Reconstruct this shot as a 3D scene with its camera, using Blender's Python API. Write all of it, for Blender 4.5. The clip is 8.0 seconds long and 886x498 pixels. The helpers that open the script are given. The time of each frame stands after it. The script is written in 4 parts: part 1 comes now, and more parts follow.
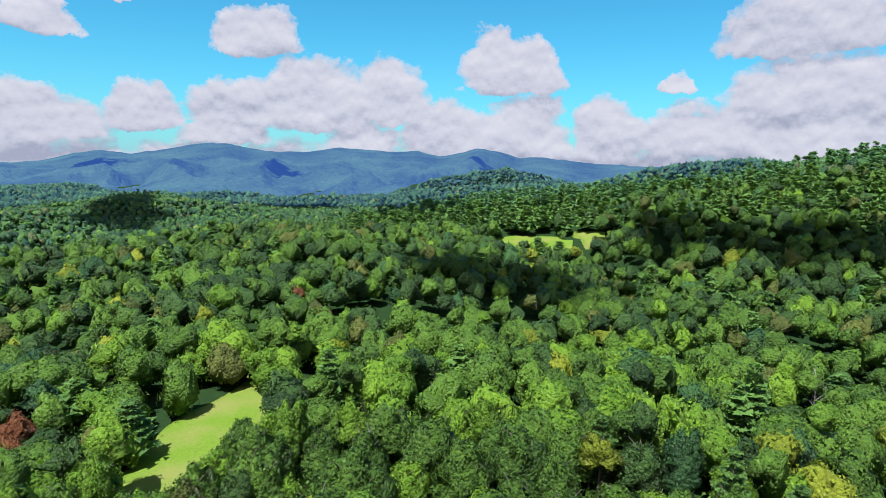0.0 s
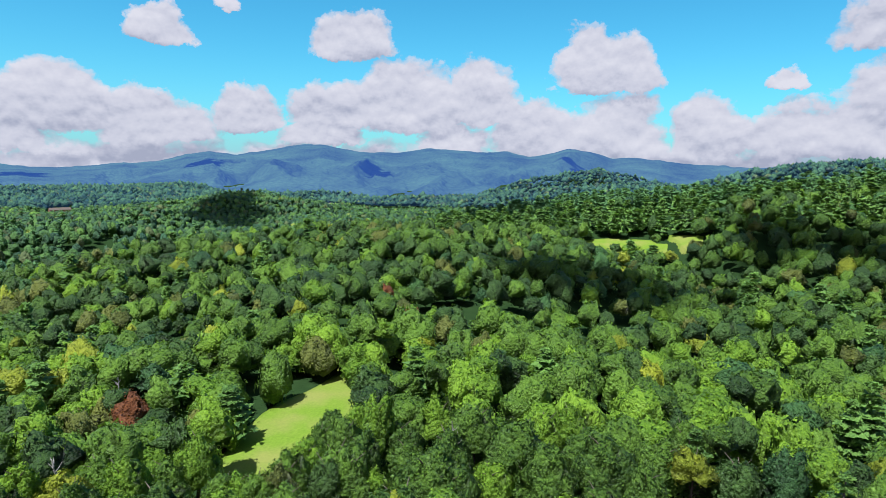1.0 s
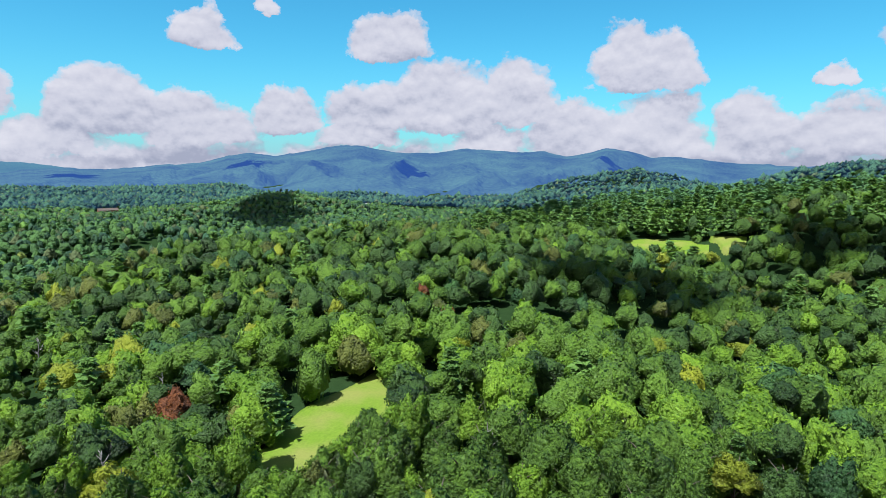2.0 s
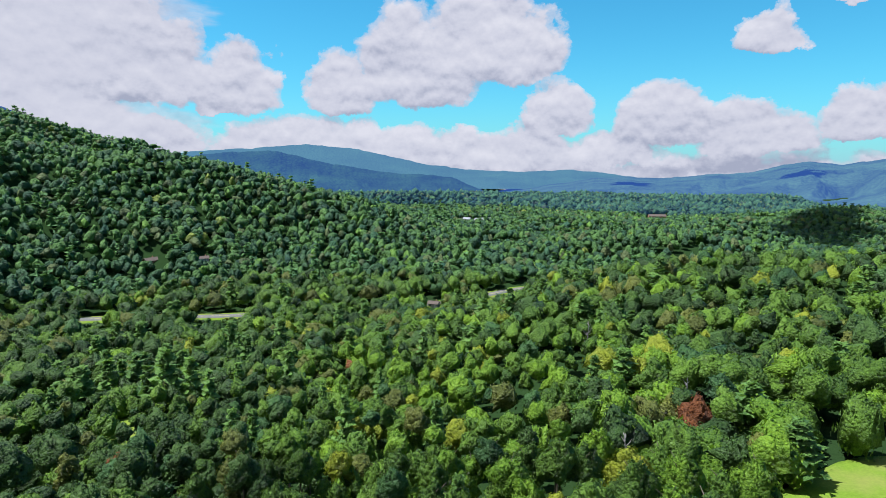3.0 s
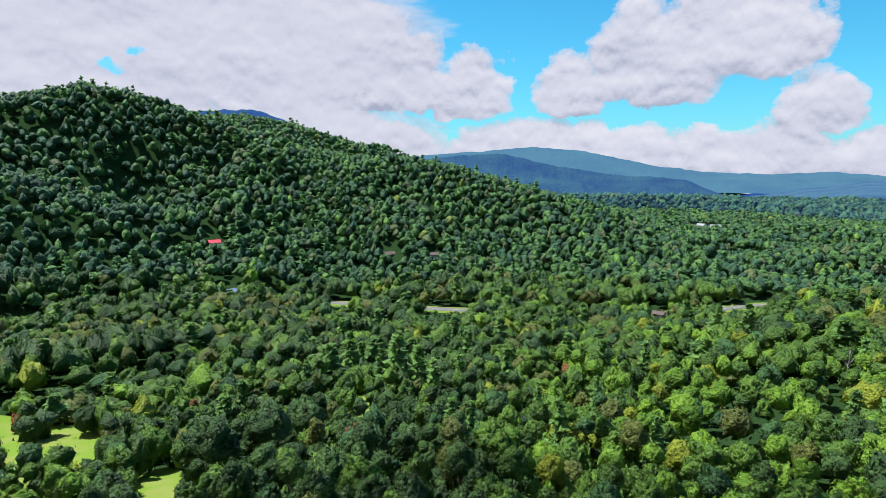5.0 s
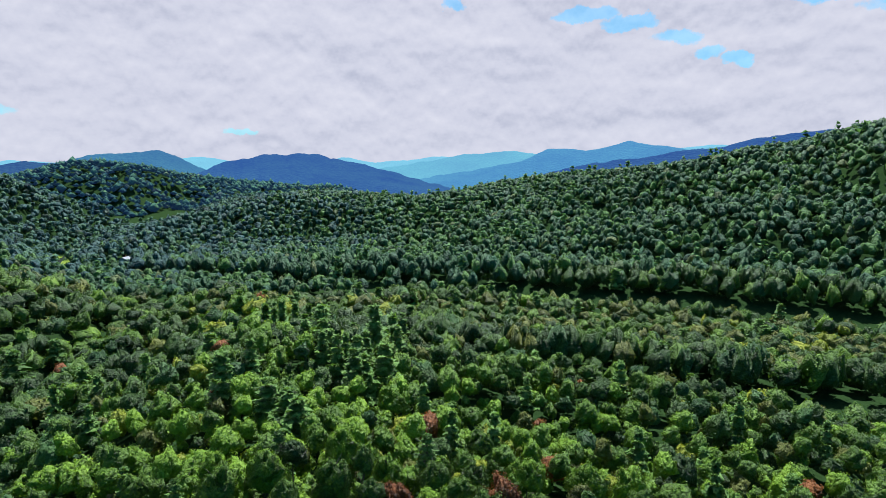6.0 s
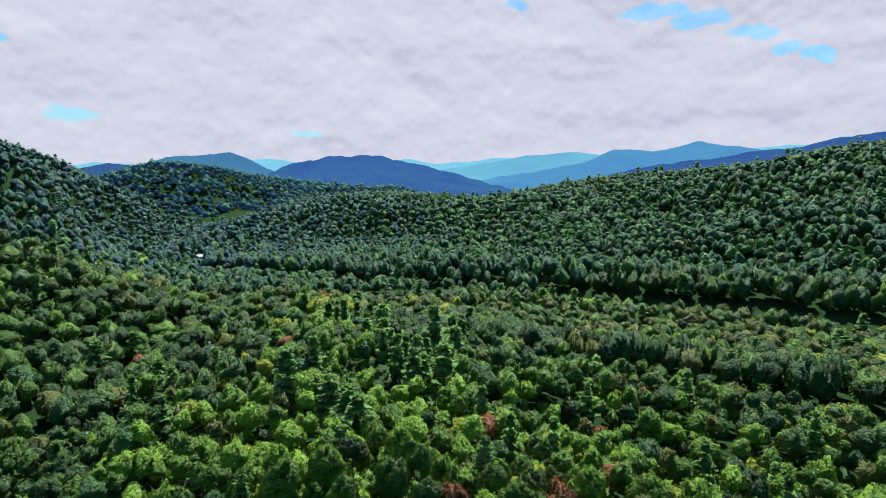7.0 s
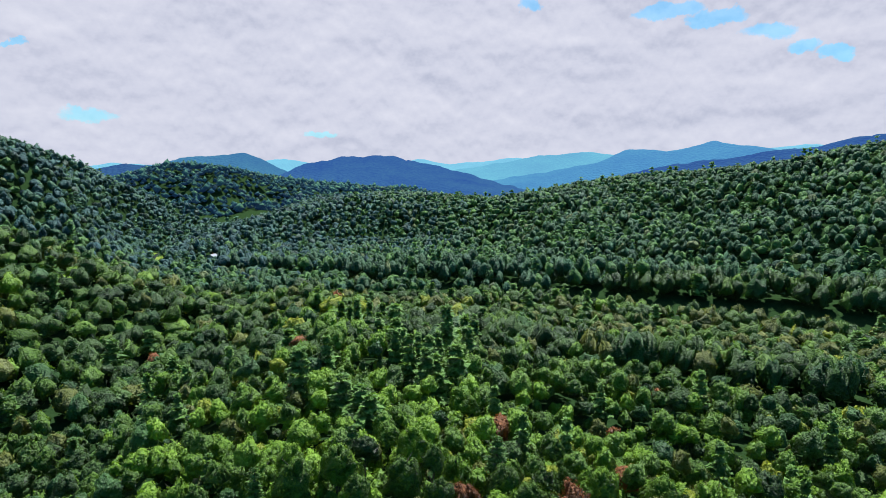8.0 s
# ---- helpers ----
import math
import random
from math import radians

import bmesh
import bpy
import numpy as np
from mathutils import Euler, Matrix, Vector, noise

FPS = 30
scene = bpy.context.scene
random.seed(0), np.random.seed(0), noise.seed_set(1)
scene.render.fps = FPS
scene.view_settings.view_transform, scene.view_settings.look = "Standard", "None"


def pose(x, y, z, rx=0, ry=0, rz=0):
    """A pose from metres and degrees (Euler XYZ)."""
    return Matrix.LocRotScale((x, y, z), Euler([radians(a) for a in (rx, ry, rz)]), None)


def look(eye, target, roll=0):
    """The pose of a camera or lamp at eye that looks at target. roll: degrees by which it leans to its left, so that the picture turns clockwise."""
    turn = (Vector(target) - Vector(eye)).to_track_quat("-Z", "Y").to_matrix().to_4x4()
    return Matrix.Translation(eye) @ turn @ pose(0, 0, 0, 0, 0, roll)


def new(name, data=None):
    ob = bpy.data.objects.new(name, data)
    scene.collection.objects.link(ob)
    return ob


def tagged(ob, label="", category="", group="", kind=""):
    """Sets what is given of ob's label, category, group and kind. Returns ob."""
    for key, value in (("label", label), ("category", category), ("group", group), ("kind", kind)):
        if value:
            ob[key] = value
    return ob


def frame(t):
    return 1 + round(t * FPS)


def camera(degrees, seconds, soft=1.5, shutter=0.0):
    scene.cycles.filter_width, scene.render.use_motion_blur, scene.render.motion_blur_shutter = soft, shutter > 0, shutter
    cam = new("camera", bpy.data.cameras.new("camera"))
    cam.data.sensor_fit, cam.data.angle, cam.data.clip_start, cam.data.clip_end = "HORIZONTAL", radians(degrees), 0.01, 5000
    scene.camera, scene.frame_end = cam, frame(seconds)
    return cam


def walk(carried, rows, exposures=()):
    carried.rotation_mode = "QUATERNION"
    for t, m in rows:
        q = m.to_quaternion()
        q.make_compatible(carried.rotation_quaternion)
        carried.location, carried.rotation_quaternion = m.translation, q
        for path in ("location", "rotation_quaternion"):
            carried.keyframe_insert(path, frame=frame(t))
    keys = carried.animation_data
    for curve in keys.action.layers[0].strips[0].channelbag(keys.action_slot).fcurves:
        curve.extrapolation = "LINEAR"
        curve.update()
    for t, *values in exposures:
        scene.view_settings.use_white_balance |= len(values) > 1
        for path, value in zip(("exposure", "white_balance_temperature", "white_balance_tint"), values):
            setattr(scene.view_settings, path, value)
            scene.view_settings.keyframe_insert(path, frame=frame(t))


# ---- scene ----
cam = camera(71.94, 8.0, soft=0.6)
EYE = 110.0  # the drone's height over the lowest valley floor

# seconds, yaw, pitch, roll
TURN = (
    (0.0, 0.0, -8.18, 0.73), (0.5, 7.22, -8.23, 0.76), (1.0, 8.29, -8.23, 0.73), (1.2, 8.56, -8.22, 0.74),
    (1.5, 8.87, -8.22, 0.68), (1.8, 9.84, -8.23, 0.55), (2.0, 11.67, -8.24, 0.42), (2.15, 14.5, -8.25, 0.3),
    (2.3, 20.05, -8.25, 0.2), (2.5, 32.77, -8.21, 0.2), (2.7, 48.3, -7.95, 0.2), (3.0, 59.84, -7.65, 0.23), (3.5, 63.27, -7.66, 0.24),
    (4.0, 64.07, -7.65, 0.13), (4.2, 64.43, -7.65, 0.12), (4.5, 66.3, -7.6, 0.1), (4.8, 72.2, -7.55, 0.1),
    (5.0, 80.6, -7.5, 0.1), (5.1, 88.2, -7.45, 0.15), (5.2, 97.8, -7.4, 0.2), (5.3, 108.8, -7.36, 0.3),
    (5.4, 120.4, -7.34, 0.4), (5.5, 132.02, -7.28, 0.48), (5.6, 142.6, -7.2, 0.4), (5.7, 149.8, -7.1, 0.34), (6.0, 157.67, -7.12, 0.36),
    (6.5, 161.93, -7.05, 0.32), (7.0, 163.38, -7.03, 0.37), (7.5, 164.09, -7.02, 0.35), (8.0, 164.56, -7.02, 0.33),
)
walk(cam, [(t, pose(0, 0, EYE, 0, 0, yaw) @ pose(0, 0, 0, 90 + pitch) @ pose(0, 0, 0, 0, 0, roll)) for t, yaw, pitch, roll in TURN],
     exposures=[(0.0, 0.97, 6250, 10), (4.2, 0.98, 6250, 10), (5.4, 1.05, 6250, 10), (8.0, 1.05, 6250, 10)])

# ---- sky and sun ----
SUN_AZ, SUN_EL = 152.0, 65.0
sun = new("sun", bpy.data.lights.new("sun", "SUN"))
sun.data.energy, sun.data.angle, sun.data.color = 5.0, radians(0.6), (0.96, 0.965, 0.96)
sun.matrix_world = look((-math.sin(radians(SUN_AZ)) * 900, math.cos(radians(SUN_AZ)) * 900, 1200), (0, 0, 1200 - 900 * math.tan(radians(SUN_EL))))


def link_nodes(tree, a, out, b, inp):
    tree.links.new(a.outputs[out], b.inputs[inp])


def node(tree, kind, **values):
    n = tree.nodes.new(kind)
    for key, value in values.items():
        if key in n.inputs:
            n.inputs[key].default_value = value
    return n


def maths(tree, op, a, b=None, clamp=False):
    n = tree.nodes.new("ShaderNodeMath")
    n.operation, n.use_clamp = op, clamp
    for i, v in enumerate((a, b)):
        if v is None:
            continue
        if isinstance(v, (int, float)):
            n.inputs[i].default_value = v
        else:
            tree.links.new(v, n.inputs[i])
    return n.outputs[0]


def ramp(tree, fac, stops, mode="LINEAR"):
    n = tree.nodes.new("ShaderNodeValToRGB")
    n.color_ramp.interpolation = mode
    while len(n.color_ramp.elements) < len(stops):
        n.color_ramp.elements.new(0.5)
    for e, (p, c) in zip(n.color_ramp.elements, stops):
        e.position, e.color = p, (*c, 1) if len(c) == 3 else c
    tree.links.new(fac, n.inputs[0])
    return n.outputs[0]


def mix(tree, fac, a, b, blend="MIX"):
    n = tree.nodes.new("ShaderNodeMix")
    n.data_type, n.blend_type = "RGBA", blend
    for sock, v in ((n.inputs[0], fac), (n.inputs[6], a), (n.inputs[7], b)):
        if isinstance(v, (int, float)):
            sock.default_value = v
        elif isinstance(v, tuple):
            sock.default_value = (*v, 1)
        else:
            tree.links.new(v, sock)
    return n.outputs[2]


world = bpy.data.worlds.new("sky")
scene.world = world
world.use_nodes = True
w = world.node_tree
sky = w.nodes.new("ShaderNodeTexSky")
sky.sky_type, sky.sun_disc = "NISHITA", False
sky.sun_elevation, sky.sun_rotation = radians(SUN_EL), radians(-SUN_AZ)
sky.air_density, sky.dust_density, sky.ozone_density = 1.0, 0.3, 3.0

# heaps of cumulus: bearing, height of the flat base, half-width, height above the base, in degrees
CUMULUS = (
    (32.4, 9.7, 3.2, 2.8), (16.6, 9.6, 4.5, 3.9), (17.9, 3.6, 5.5, 4.2), (11.6, 3.8, 7.3, 6.0), (5.0, 4.2, 4.8, 5.4), (34.2, 1.8, 4.4, 4.5), (25.8, 3.0, 3.1, 4.0), (-5.3, 6.8, 5.0, 4.3),
    (-4.1, 7.2, 3.1, 5.3), (-8.1, 6.9, 3.2, 4.3), (7.6, 0.7, 4.1, 3.3), (-0.7, 1.2, 5.7, 4.7), (-7.0, 1.3, 5.7, 5.2), (-14.8, 1.4, 3.7, 5.5), (-29.4, 9.5, 7.9, 4.7), (-30.2, 4.7, 7.7, 4.7),
    (-33.5, 4.6, 4.5, 4.7), (-20.2, 6.3, 1.7, 1.7), (-22.9, 1.4, 7.0, 4.2), (-31.2, 0.9, 7.4, 4.8), (19.6, 1.7, 4.3, 1.9),
)
CUMULUS_WEST = (
    (62.4, 7.1, 6.8, 7.9), (53.1, 8.8, 5.2, 6.9), (59.6, 8.6, 2.8, 2.0), (49.4, 3.7, 3.3, 5.6), (40.3, 3.0, 4.8, 5.5), (32.5, 2.0, 4.7, 3.9), (26.2, 3.3, 3.1, 3.8), (32.0, 9.9, 2.0, 3.3),
    (27.2, 12.5, 1.5, 1.5), (67.0, 1.2, 2.8, 4.0), (62.9, 1.0, 2.7, 2.9), (58.4, 1.1, 3.3, 2.9), (44.4, 0.7, 5.4, 2.8), (92.8, 4.7, 8.4, 11.3), (78.0, 5.6, 4.3, 5.9), (96.1, 6.2, 5.9, 8.5), (86.5, 6.6, 8.0, 8.0),
    (69.0, 5.8, 3.6, 5.6), (62.3, 8.3, 5.1, 4.4), (55.1, 9.3, 7.1, 7.3), (80.0, 4.6, 1.7, 1.1), (85.3, 1.6, 6.9, 3.0), (73.6, 1.0, 7.9, 4.1), (64.3, 0.6, 7.8, 4.1), (53.9, 0.1, 9.4, 3.8),
)
# blue gaps in the sheet of cloud towards the sun: bearing, height, half-width, half-height
GAPS = (
    (145.4, 13.6, 2.9, 0.7), (141.3, 12.8, 2.7, 0.7), (137.5, 11.3, 2.3, 0.8), (135.0, 10.2, 1.5, 0.7), (132.3, 9.3, 1.1, 0.5), (126.1, 13.9, 3.8, 1.0), (122.0, 12.6, 3.0, 1.0), (118.2, 13.9, 2.2, 0.6),
    (108.5, 8.0, 1.0, 0.7), (106.5, 9.5, 0.8, 0.6), (99.2, 5.6, 1.7, 0.6), (97.9, 9.2, 1.4, 0.5), (156.8, 14.6, 1.2, 0.6), (198.8, 9.5, 1.4, 0.3), (194.2, 4.5, 2.7, 0.7), (176.2, 3.4, 2.0, 0.4),
    (86.4, 6.1, 3.2, 0.8), (96.8, 9.2, 1.1, 0.6), (132.9, 9.5, 1.3, 0.5),
)
co = w.nodes.new("ShaderNodeTexCoord")
sep = w.nodes.new("ShaderNodeSeparateXYZ")
turned = w.nodes.new("ShaderNodeVectorRotate")
turned.rotation_type = "Z_AXIS"
turned.inputs["Angle"].default_value = radians(-82)
link_nodes(w, co, "Generated", turned, "Vector")
link_nodes(w, turned, 0, sep, 0)
bearing = maths(w, "ADD", maths(w, "MULTIPLY", maths(w, "ARCTAN2", maths(w, "MULTIPLY", sep.outputs[0], -1.0), sep.outputs[1]), 57.2958), 82.0)
rise = maths(w, "MULTIPLY", maths(w, "ARCSINE", sep.outputs[2]), 57.2958)


def sky_noise(size, rise_by=0.0, stretch=1.0, detail=5.0, rough=0.55, seed=0.0):
    """Noise over the sky, with features of about that many degrees; stretch: how much longer than high."""
    xyz = w.nodes.new("ShaderNodeCombineXYZ")
    w.links.new(maths(w, "DIVIDE", bearing, size * stretch), xyz.inputs[0])
    w.links.new(maths(w, "DIVIDE", maths(w, "ADD", rise, rise_by), size), xyz.inputs[1])
    xyz.inputs[2].default_value = seed
    n = node(w, "ShaderNodeTexNoise", Scale=1.0, Detail=detail, Roughness=rough)
    link_nodes(w, xyz, 0, n, "Vector")
    return n.outputs[0]


billow = sky_noise(3.2, stretch=1.3, detail=7.0)
billow_above = sky_noise(3.2, rise_by=0.55, stretch=1.3, detail=4.0)
wander_a = maths(w, "MULTIPLY", maths(w, "SUBTRACT", sky_noise(3.0, seed=7.3, detail=8.0, rough=0.66), 0.5), 3.4)
wander_b = maths(w, "MULTIPLY", maths(w, "SUBTRACT", sky_noise(2.4, seed=3.1, detail=8.0, rough=0.66), 0.5), 2.6)
spots = []
for lift in (0.0, 1.0):
    spot = w.nodes.new("ShaderNodeCombineXYZ")
    w.links.new(maths(w, "ADD", bearing, wander_a), spot.inputs[0])
    w.links.new(maths(w, "ADD", maths(w, "ADD", rise, lift), wander_b), spot.inputs[1])
    spots.append(spot)


def heaps(blobs, spot, base=0.26):
    """How deep inside the nearest of the blobs: 1 at a middle, 0 at a rim. base: how far they bulge below, as a share of their height."""
    best = None
    for az, el, wide, high in blobs:
        # each blob waits for the one before it, which keeps the sky quick to work out
        at_spot = spot.outputs[0]
        if best is not None:
            wait = w.nodes.new("ShaderNodeVectorMath")
            wait.operation = "MULTIPLY_ADD"
            w.links.new(best, wait.inputs[0])
            wait.inputs[1].default_value = (1e-9, 1e-9, 1e-9)
            w.links.new(at_spot, wait.inputs[2])
            at_spot = wait.outputs[0]
        off = w.nodes.new("ShaderNodeVectorMath")
        off.operation = "MULTIPLY_ADD"
        w.links.new(at_spot, off.inputs[0])
        off.inputs[1].default_value = (1 / wide, 1 / high, 0)
        off.inputs[2].default_value = (-az / wide, -el / high, 0)
        below = w.nodes.new("ShaderNodeVectorMath")
        below.operation = "MULTIPLY"
        link_nodes(w, off, 0, below, 0)
        below.inputs[1].default_value = (1, -1 / base, 1)
        far = w.nodes.new("ShaderNodeVectorMath")
        far.operation = "MAXIMUM"
        link_nodes(w, off, 0, far, 0)
        link_nodes(w, below, 0, far, 1)
        dot = w.nodes.new("ShaderNodeVectorMath")
        dot.operation = "DOT_PRODUCT"
        link_nodes(w, far, 0, dot, 0)
        link_nodes(w, far, 0, dot, 1)
        d = dot.outputs["Value"]
        best = d if best is None else maths(w, "MINIMUM", best, d)
    return maths(w, "SUBTRACT", 1.0, best)


puffs, above = (maths(w, "MAXIMUM", maths(w, "MAXIMUM", heaps(CUMULUS, p), heaps(CUMULUS_WEST, p)), -0.6) for p in spots)
sunlit = maths(w, "MULTIPLY", maths(w, "MAXIMUM", maths(w, "MINIMUM", maths(w, "SUBTRACT", puffs, above), 0.7), -0.7), 0.55)
low_bank = maths(w, "SUBTRACT", 0.42, maths(w, "MULTIPLY", maths(w, "MAXIMUM", rise, 0.0), 0.24))
puffs = maths(w, "MAXIMUM", maths(w, "SUBTRACT", puffs, 0.14), low_bank)
puffs = maths(w, "ADD", maths(w, "MAXIMUM", puffs, -1.2), maths(w, "MULTIPLY", maths(w, "SUBTRACT", billow, 0.5), 1.6))
sheet = maths(w, "MULTIPLY", maths(w, "SUBTRACT", bearing, 92.0), 0.09)
sheet = maths(w, "MINIMUM", sheet, 1.2)
far_side = maths(w, "MULTIPLY", maths(w, "SUBTRACT", 262.0, bearing), 0.05)
sheet = maths(w, "MINIMUM", sheet, far_side)
sheet = maths(w, "SUBTRACT", sheet, maths(w, "MULTIPLY", maths(w, "MAXIMUM", heaps(GAPS, spots[0], 1.0), -0.8), 1.5))
streaks = sky_noise(3.0, stretch=4.5, detail=6.0, seed=1.7)
sheet = maths(w, "ADD", sheet, maths(w, "MULTIPLY", maths(w, "SUBTRACT", streaks, 0.5), 3.2))
cover_puffs = ramp(w, puffs, ((0.0, (0, 0, 0)), (0.12, (0.6, 0.6, 0.6)), (0.28, (1, 1, 1))), "EASE")
cover_sheet = ramp(w, sheet, ((0.0, (0, 0, 0)), (0.5, (0.6, 0.6, 0.6)), (1.0, (1, 1, 1))), "EASE")
veil = maths(w, "MULTIPLY", maths(w, "MINIMUM", maths(w, "MULTIPLY", maths(w, "SUBTRACT", bearing, 100.0), 0.03, True), maths(w, "MULTIPLY", far_side, 0.5, True)), 0.45)
cover = maths(w, "MAXIMUM", cover_puffs, maths(w, "MAXIMUM", cover_sheet, veil))
relief = maths(w, "ADD", 0.52, maths(w, "MULTIPLY", maths(w, "SUBTRACT", billow, billow_above), maths(w, "SUBTRACT", 2.6, maths(w, "MULTIPLY", cover_sheet, 1.1))))
relief = maths(w, "ADD", relief, maths(w, "MULTIPLY", maths(w, "SUBTRACT", streaks, 0.5), 0.7))
relief = maths(w, "ADD", relief, maths(w, "MULTIPLY", sunlit, maths(w, "SUBTRACT", 1.0, maths(w, "MULTIPLY", cover_sheet, 1.0))), True)
cloud = ramp(w, relief, ((0.0, (0.31, 0.33, 0.42)), (0.5, (0.49, 0.495, 0.57)), (1.0, (0.60, 0.595, 0.65))))
clear = mix(w, 1.0, sky.outputs[0], (0.033, 0.113, 0.124), "MULTIPLY")
low_air = maths(w, "POWER", 2.718, maths(w, "MULTIPLY", maths(w, "MAXIMUM", rise, 0.0), -0.28))
clear = mix(w, maths(w, "MULTIPLY", low_air, 0.8), clear, (0.29, 0.49, 0.60))
back = w.nodes["Background"]
w.links.new(mix(w, cover, clear, cloud), back.inputs[0])
back.inputs[1].default_value = 0.645


# ---- materials ----
def material(name):
    m = bpy.data.materials.new(name)
    m.use_nodes = True
    t = m.node_tree
    return m, t, t.nodes["Principled BSDF"]


def leaf_material(name, dark, light, rough=0.5, glow_through=0.28, haze_glow=None, relief=0.85, spec=0.28, grain=1.25):
    """Leaves: each spray a tone of its own between two greens, patches of other tone over the crown, light shining through."""
    m, t, b = material(name)
    geo = t.nodes.new("ShaderNodeNewGeometry")
    info = t.nodes.new("ShaderNodeObjectInfo")
    tone = t.nodes.new("ShaderNodeAttribute")
    tone.attribute_name = "tone"
    patch = node(t, "ShaderNodeTexNoise", Scale=0.35, Detail=3.0)
    link_nodes(t, geo, "Position", patch, "Vector")
    f = maths(t, "MULTIPLY", geo.outputs["Random Per Island"], 0.5)
    f = maths(t, "ADD", f, maths(t, "MULTIPLY", patch.outputs[0], 0.40))
    f = maths(t, "ADD", f, maths(t, "MULTIPLY", maths(t, "ADD", tone.outputs["Fac"], info.outputs["Random"]), 0.42))
    f = maths(t, "SUBTRACT", f, 0.24, True)
    b.inputs["Roughness"].default_value = rough
    b.inputs["Specular IOR Level"].default_value = spec
    # a faint blue glow stands in for the haze before far crowns
    if haze_glow:
        b.inputs["Emission Color"].default_value, b.inputs["Emission Strength"].default_value = (*haze_glow, 1), 1.0
    if relief:
        # leaves stand in tufts, each a small dome of its own
        fray = node(t, "ShaderNodeTexNoise", Scale=grain * 2.6, Detail=4.0, Roughness=0.65)
        link_nodes(t, geo, "Position", fray, "Vector")
        shake = t.nodes.new("ShaderNodeVectorMath")
        shake.operation = "MULTIPLY_ADD"
        link_nodes(t, fray, "Color", shake, 0)
        shake.inputs[1].default_value = (0.7 / grain,) * 3
        link_nodes(t, geo, "Position", shake, 2)
        tuft = node(t, "ShaderNodeTexVoronoi", Scale=grain)
        link_nodes(t, shake, 0, tuft, "Vector")
        swell = maths(t, "SUBTRACT", maths(t, "MULTIPLY", fray.outputs[0], 0.5), maths(t, "MULTIPLY", tuft.outputs["Distance"], 1.0))
        bump = node(t, "ShaderNodeBump", Strength=relief, Distance=1.1 / grain)
        t.links.new(swell, bump.inputs["Height"])
        link_nodes(t, bump, 0, b, "Normal")
        each = node(t, "ShaderNodeSeparateColor")
        link_nodes(t, tuft, "Color", each, 0)
        f = maths(t, "ADD", f, maths(t, "MULTIPLY", maths(t, "SUBTRACT", each.outputs[0], 0.5), 0.34))
        # leaf tone varies finely; its dark flecks also stand in for shaded gaps
        f = maths(t, "ADD", f, maths(t, "MULTIPLY", maths(t, "SUBTRACT", fray.outputs[0], 0.5), 2.0), True)
    col = mix(t, f, dark, light)
    t.links.new(col, b.inputs["Base Color"])
    through_light = node(t, "ShaderNodeBsdfTranslucent")
    t.links.new(mix(t, 1.0, col, (1.0, 1.0, 0.55), "MULTIPLY"), through_light.inputs[0])
    both = t.nodes.new("ShaderNodeMixShader")
    both.inputs[0].default_value = glow_through
    t.links.new(b.outputs[0], both.inputs[1])
    t.links.new(through_light.outputs[0], both.inputs[2])
    t.links.new(both.outputs[0], t.nodes["Material Output"].inputs[0])
    return m


TONES = {
    "mid": ((0.029, 0.075, 0.017), (0.120, 0.245, 0.034)),
    "bright": ((0.058, 0.145, 0.016), (0.185, 0.35, 0.034)),
    "yellow": ((0.115, 0.17, 0.017), (0.28, 0.35, 0.036)),
    "dark": ((0.017, 0.045, 0.018), (0.064, 0.140, 0.036)),
    "blue": ((0.018, 0.060, 0.027), (0.066, 0.165, 0.056)),
    "olive": ((0.05, 0.074, 0.021), (0.15, 0.19, 0.046)),
    "rust": ((0.10, 0.038, 0.020), (0.27, 0.11, 0.042)),
    "pine": ((0.044, 0.112, 0.036), (0.150, 0.31, 0.078)),
}
# crowns across the valley: distance haze mixed into their greens as blue
def hazed_tones(share):
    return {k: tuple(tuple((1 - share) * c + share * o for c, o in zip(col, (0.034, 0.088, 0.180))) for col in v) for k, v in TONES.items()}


LEAF = {k: leaf_material(k + "_leaves", *(tuple(c * g for c, g in zip(col, (1.18, 1.08, 0.86))) for col in v)) for k, v in TONES.items()}
CROWN_LEAF = {k: leaf_material(k + "_hazed_crowns", *v, rough=0.6, spec=0.18, grain=0.6) for k, v in hazed_tones(0.16).items()}
HEAD_LEAF = {k: leaf_material("valley_head_" + k + "_hazed_crowns", *v, rough=0.6, spec=0.18, grain=0.6) for k, v in hazed_tones(0.45).items()}
# the hills at the horizon: haze put in as a blue tint and glow
FAR_LEAF = {k: leaf_material("far_" + k + "_hazed_crowns", *v, relief=1.0, spec=0.0, grain=0.35, haze_glow=(0.003, 0.008, 0.026)) for k, v in hazed_tones(0.42).items()}


def bark_material(name, dark, light):
    m, t, b = material(name)
    co = t.nodes.new("ShaderNodeTexCoord")
    n = node(t, "ShaderNodeTexNoise", Scale=2.2, Detail=6.0)
    link_nodes(t, co, "Object", n, "Vector")
    t.links.new(mix(t, n.outputs[0], dark, light), b.inputs["Base Color"])
    bump = node(t, "ShaderNodeBump", Strength=0.6, Distance=0.05)
    link_nodes(t, n, 0, bump, "Height")
    link_nodes(t, bump, 0, b, "Normal")
    b.inputs["Roughness"].default_value = 0.9
    return m


BARK = bark_material("grey_brown_bark", (0.05, 0.04, 0.03), (0.16, 0.13, 0.10))
PALE_BARK = bark_material("weathered_grey_deadwood", (0.16, 0.15, 0.14), (0.34, 0.32, 0.30))


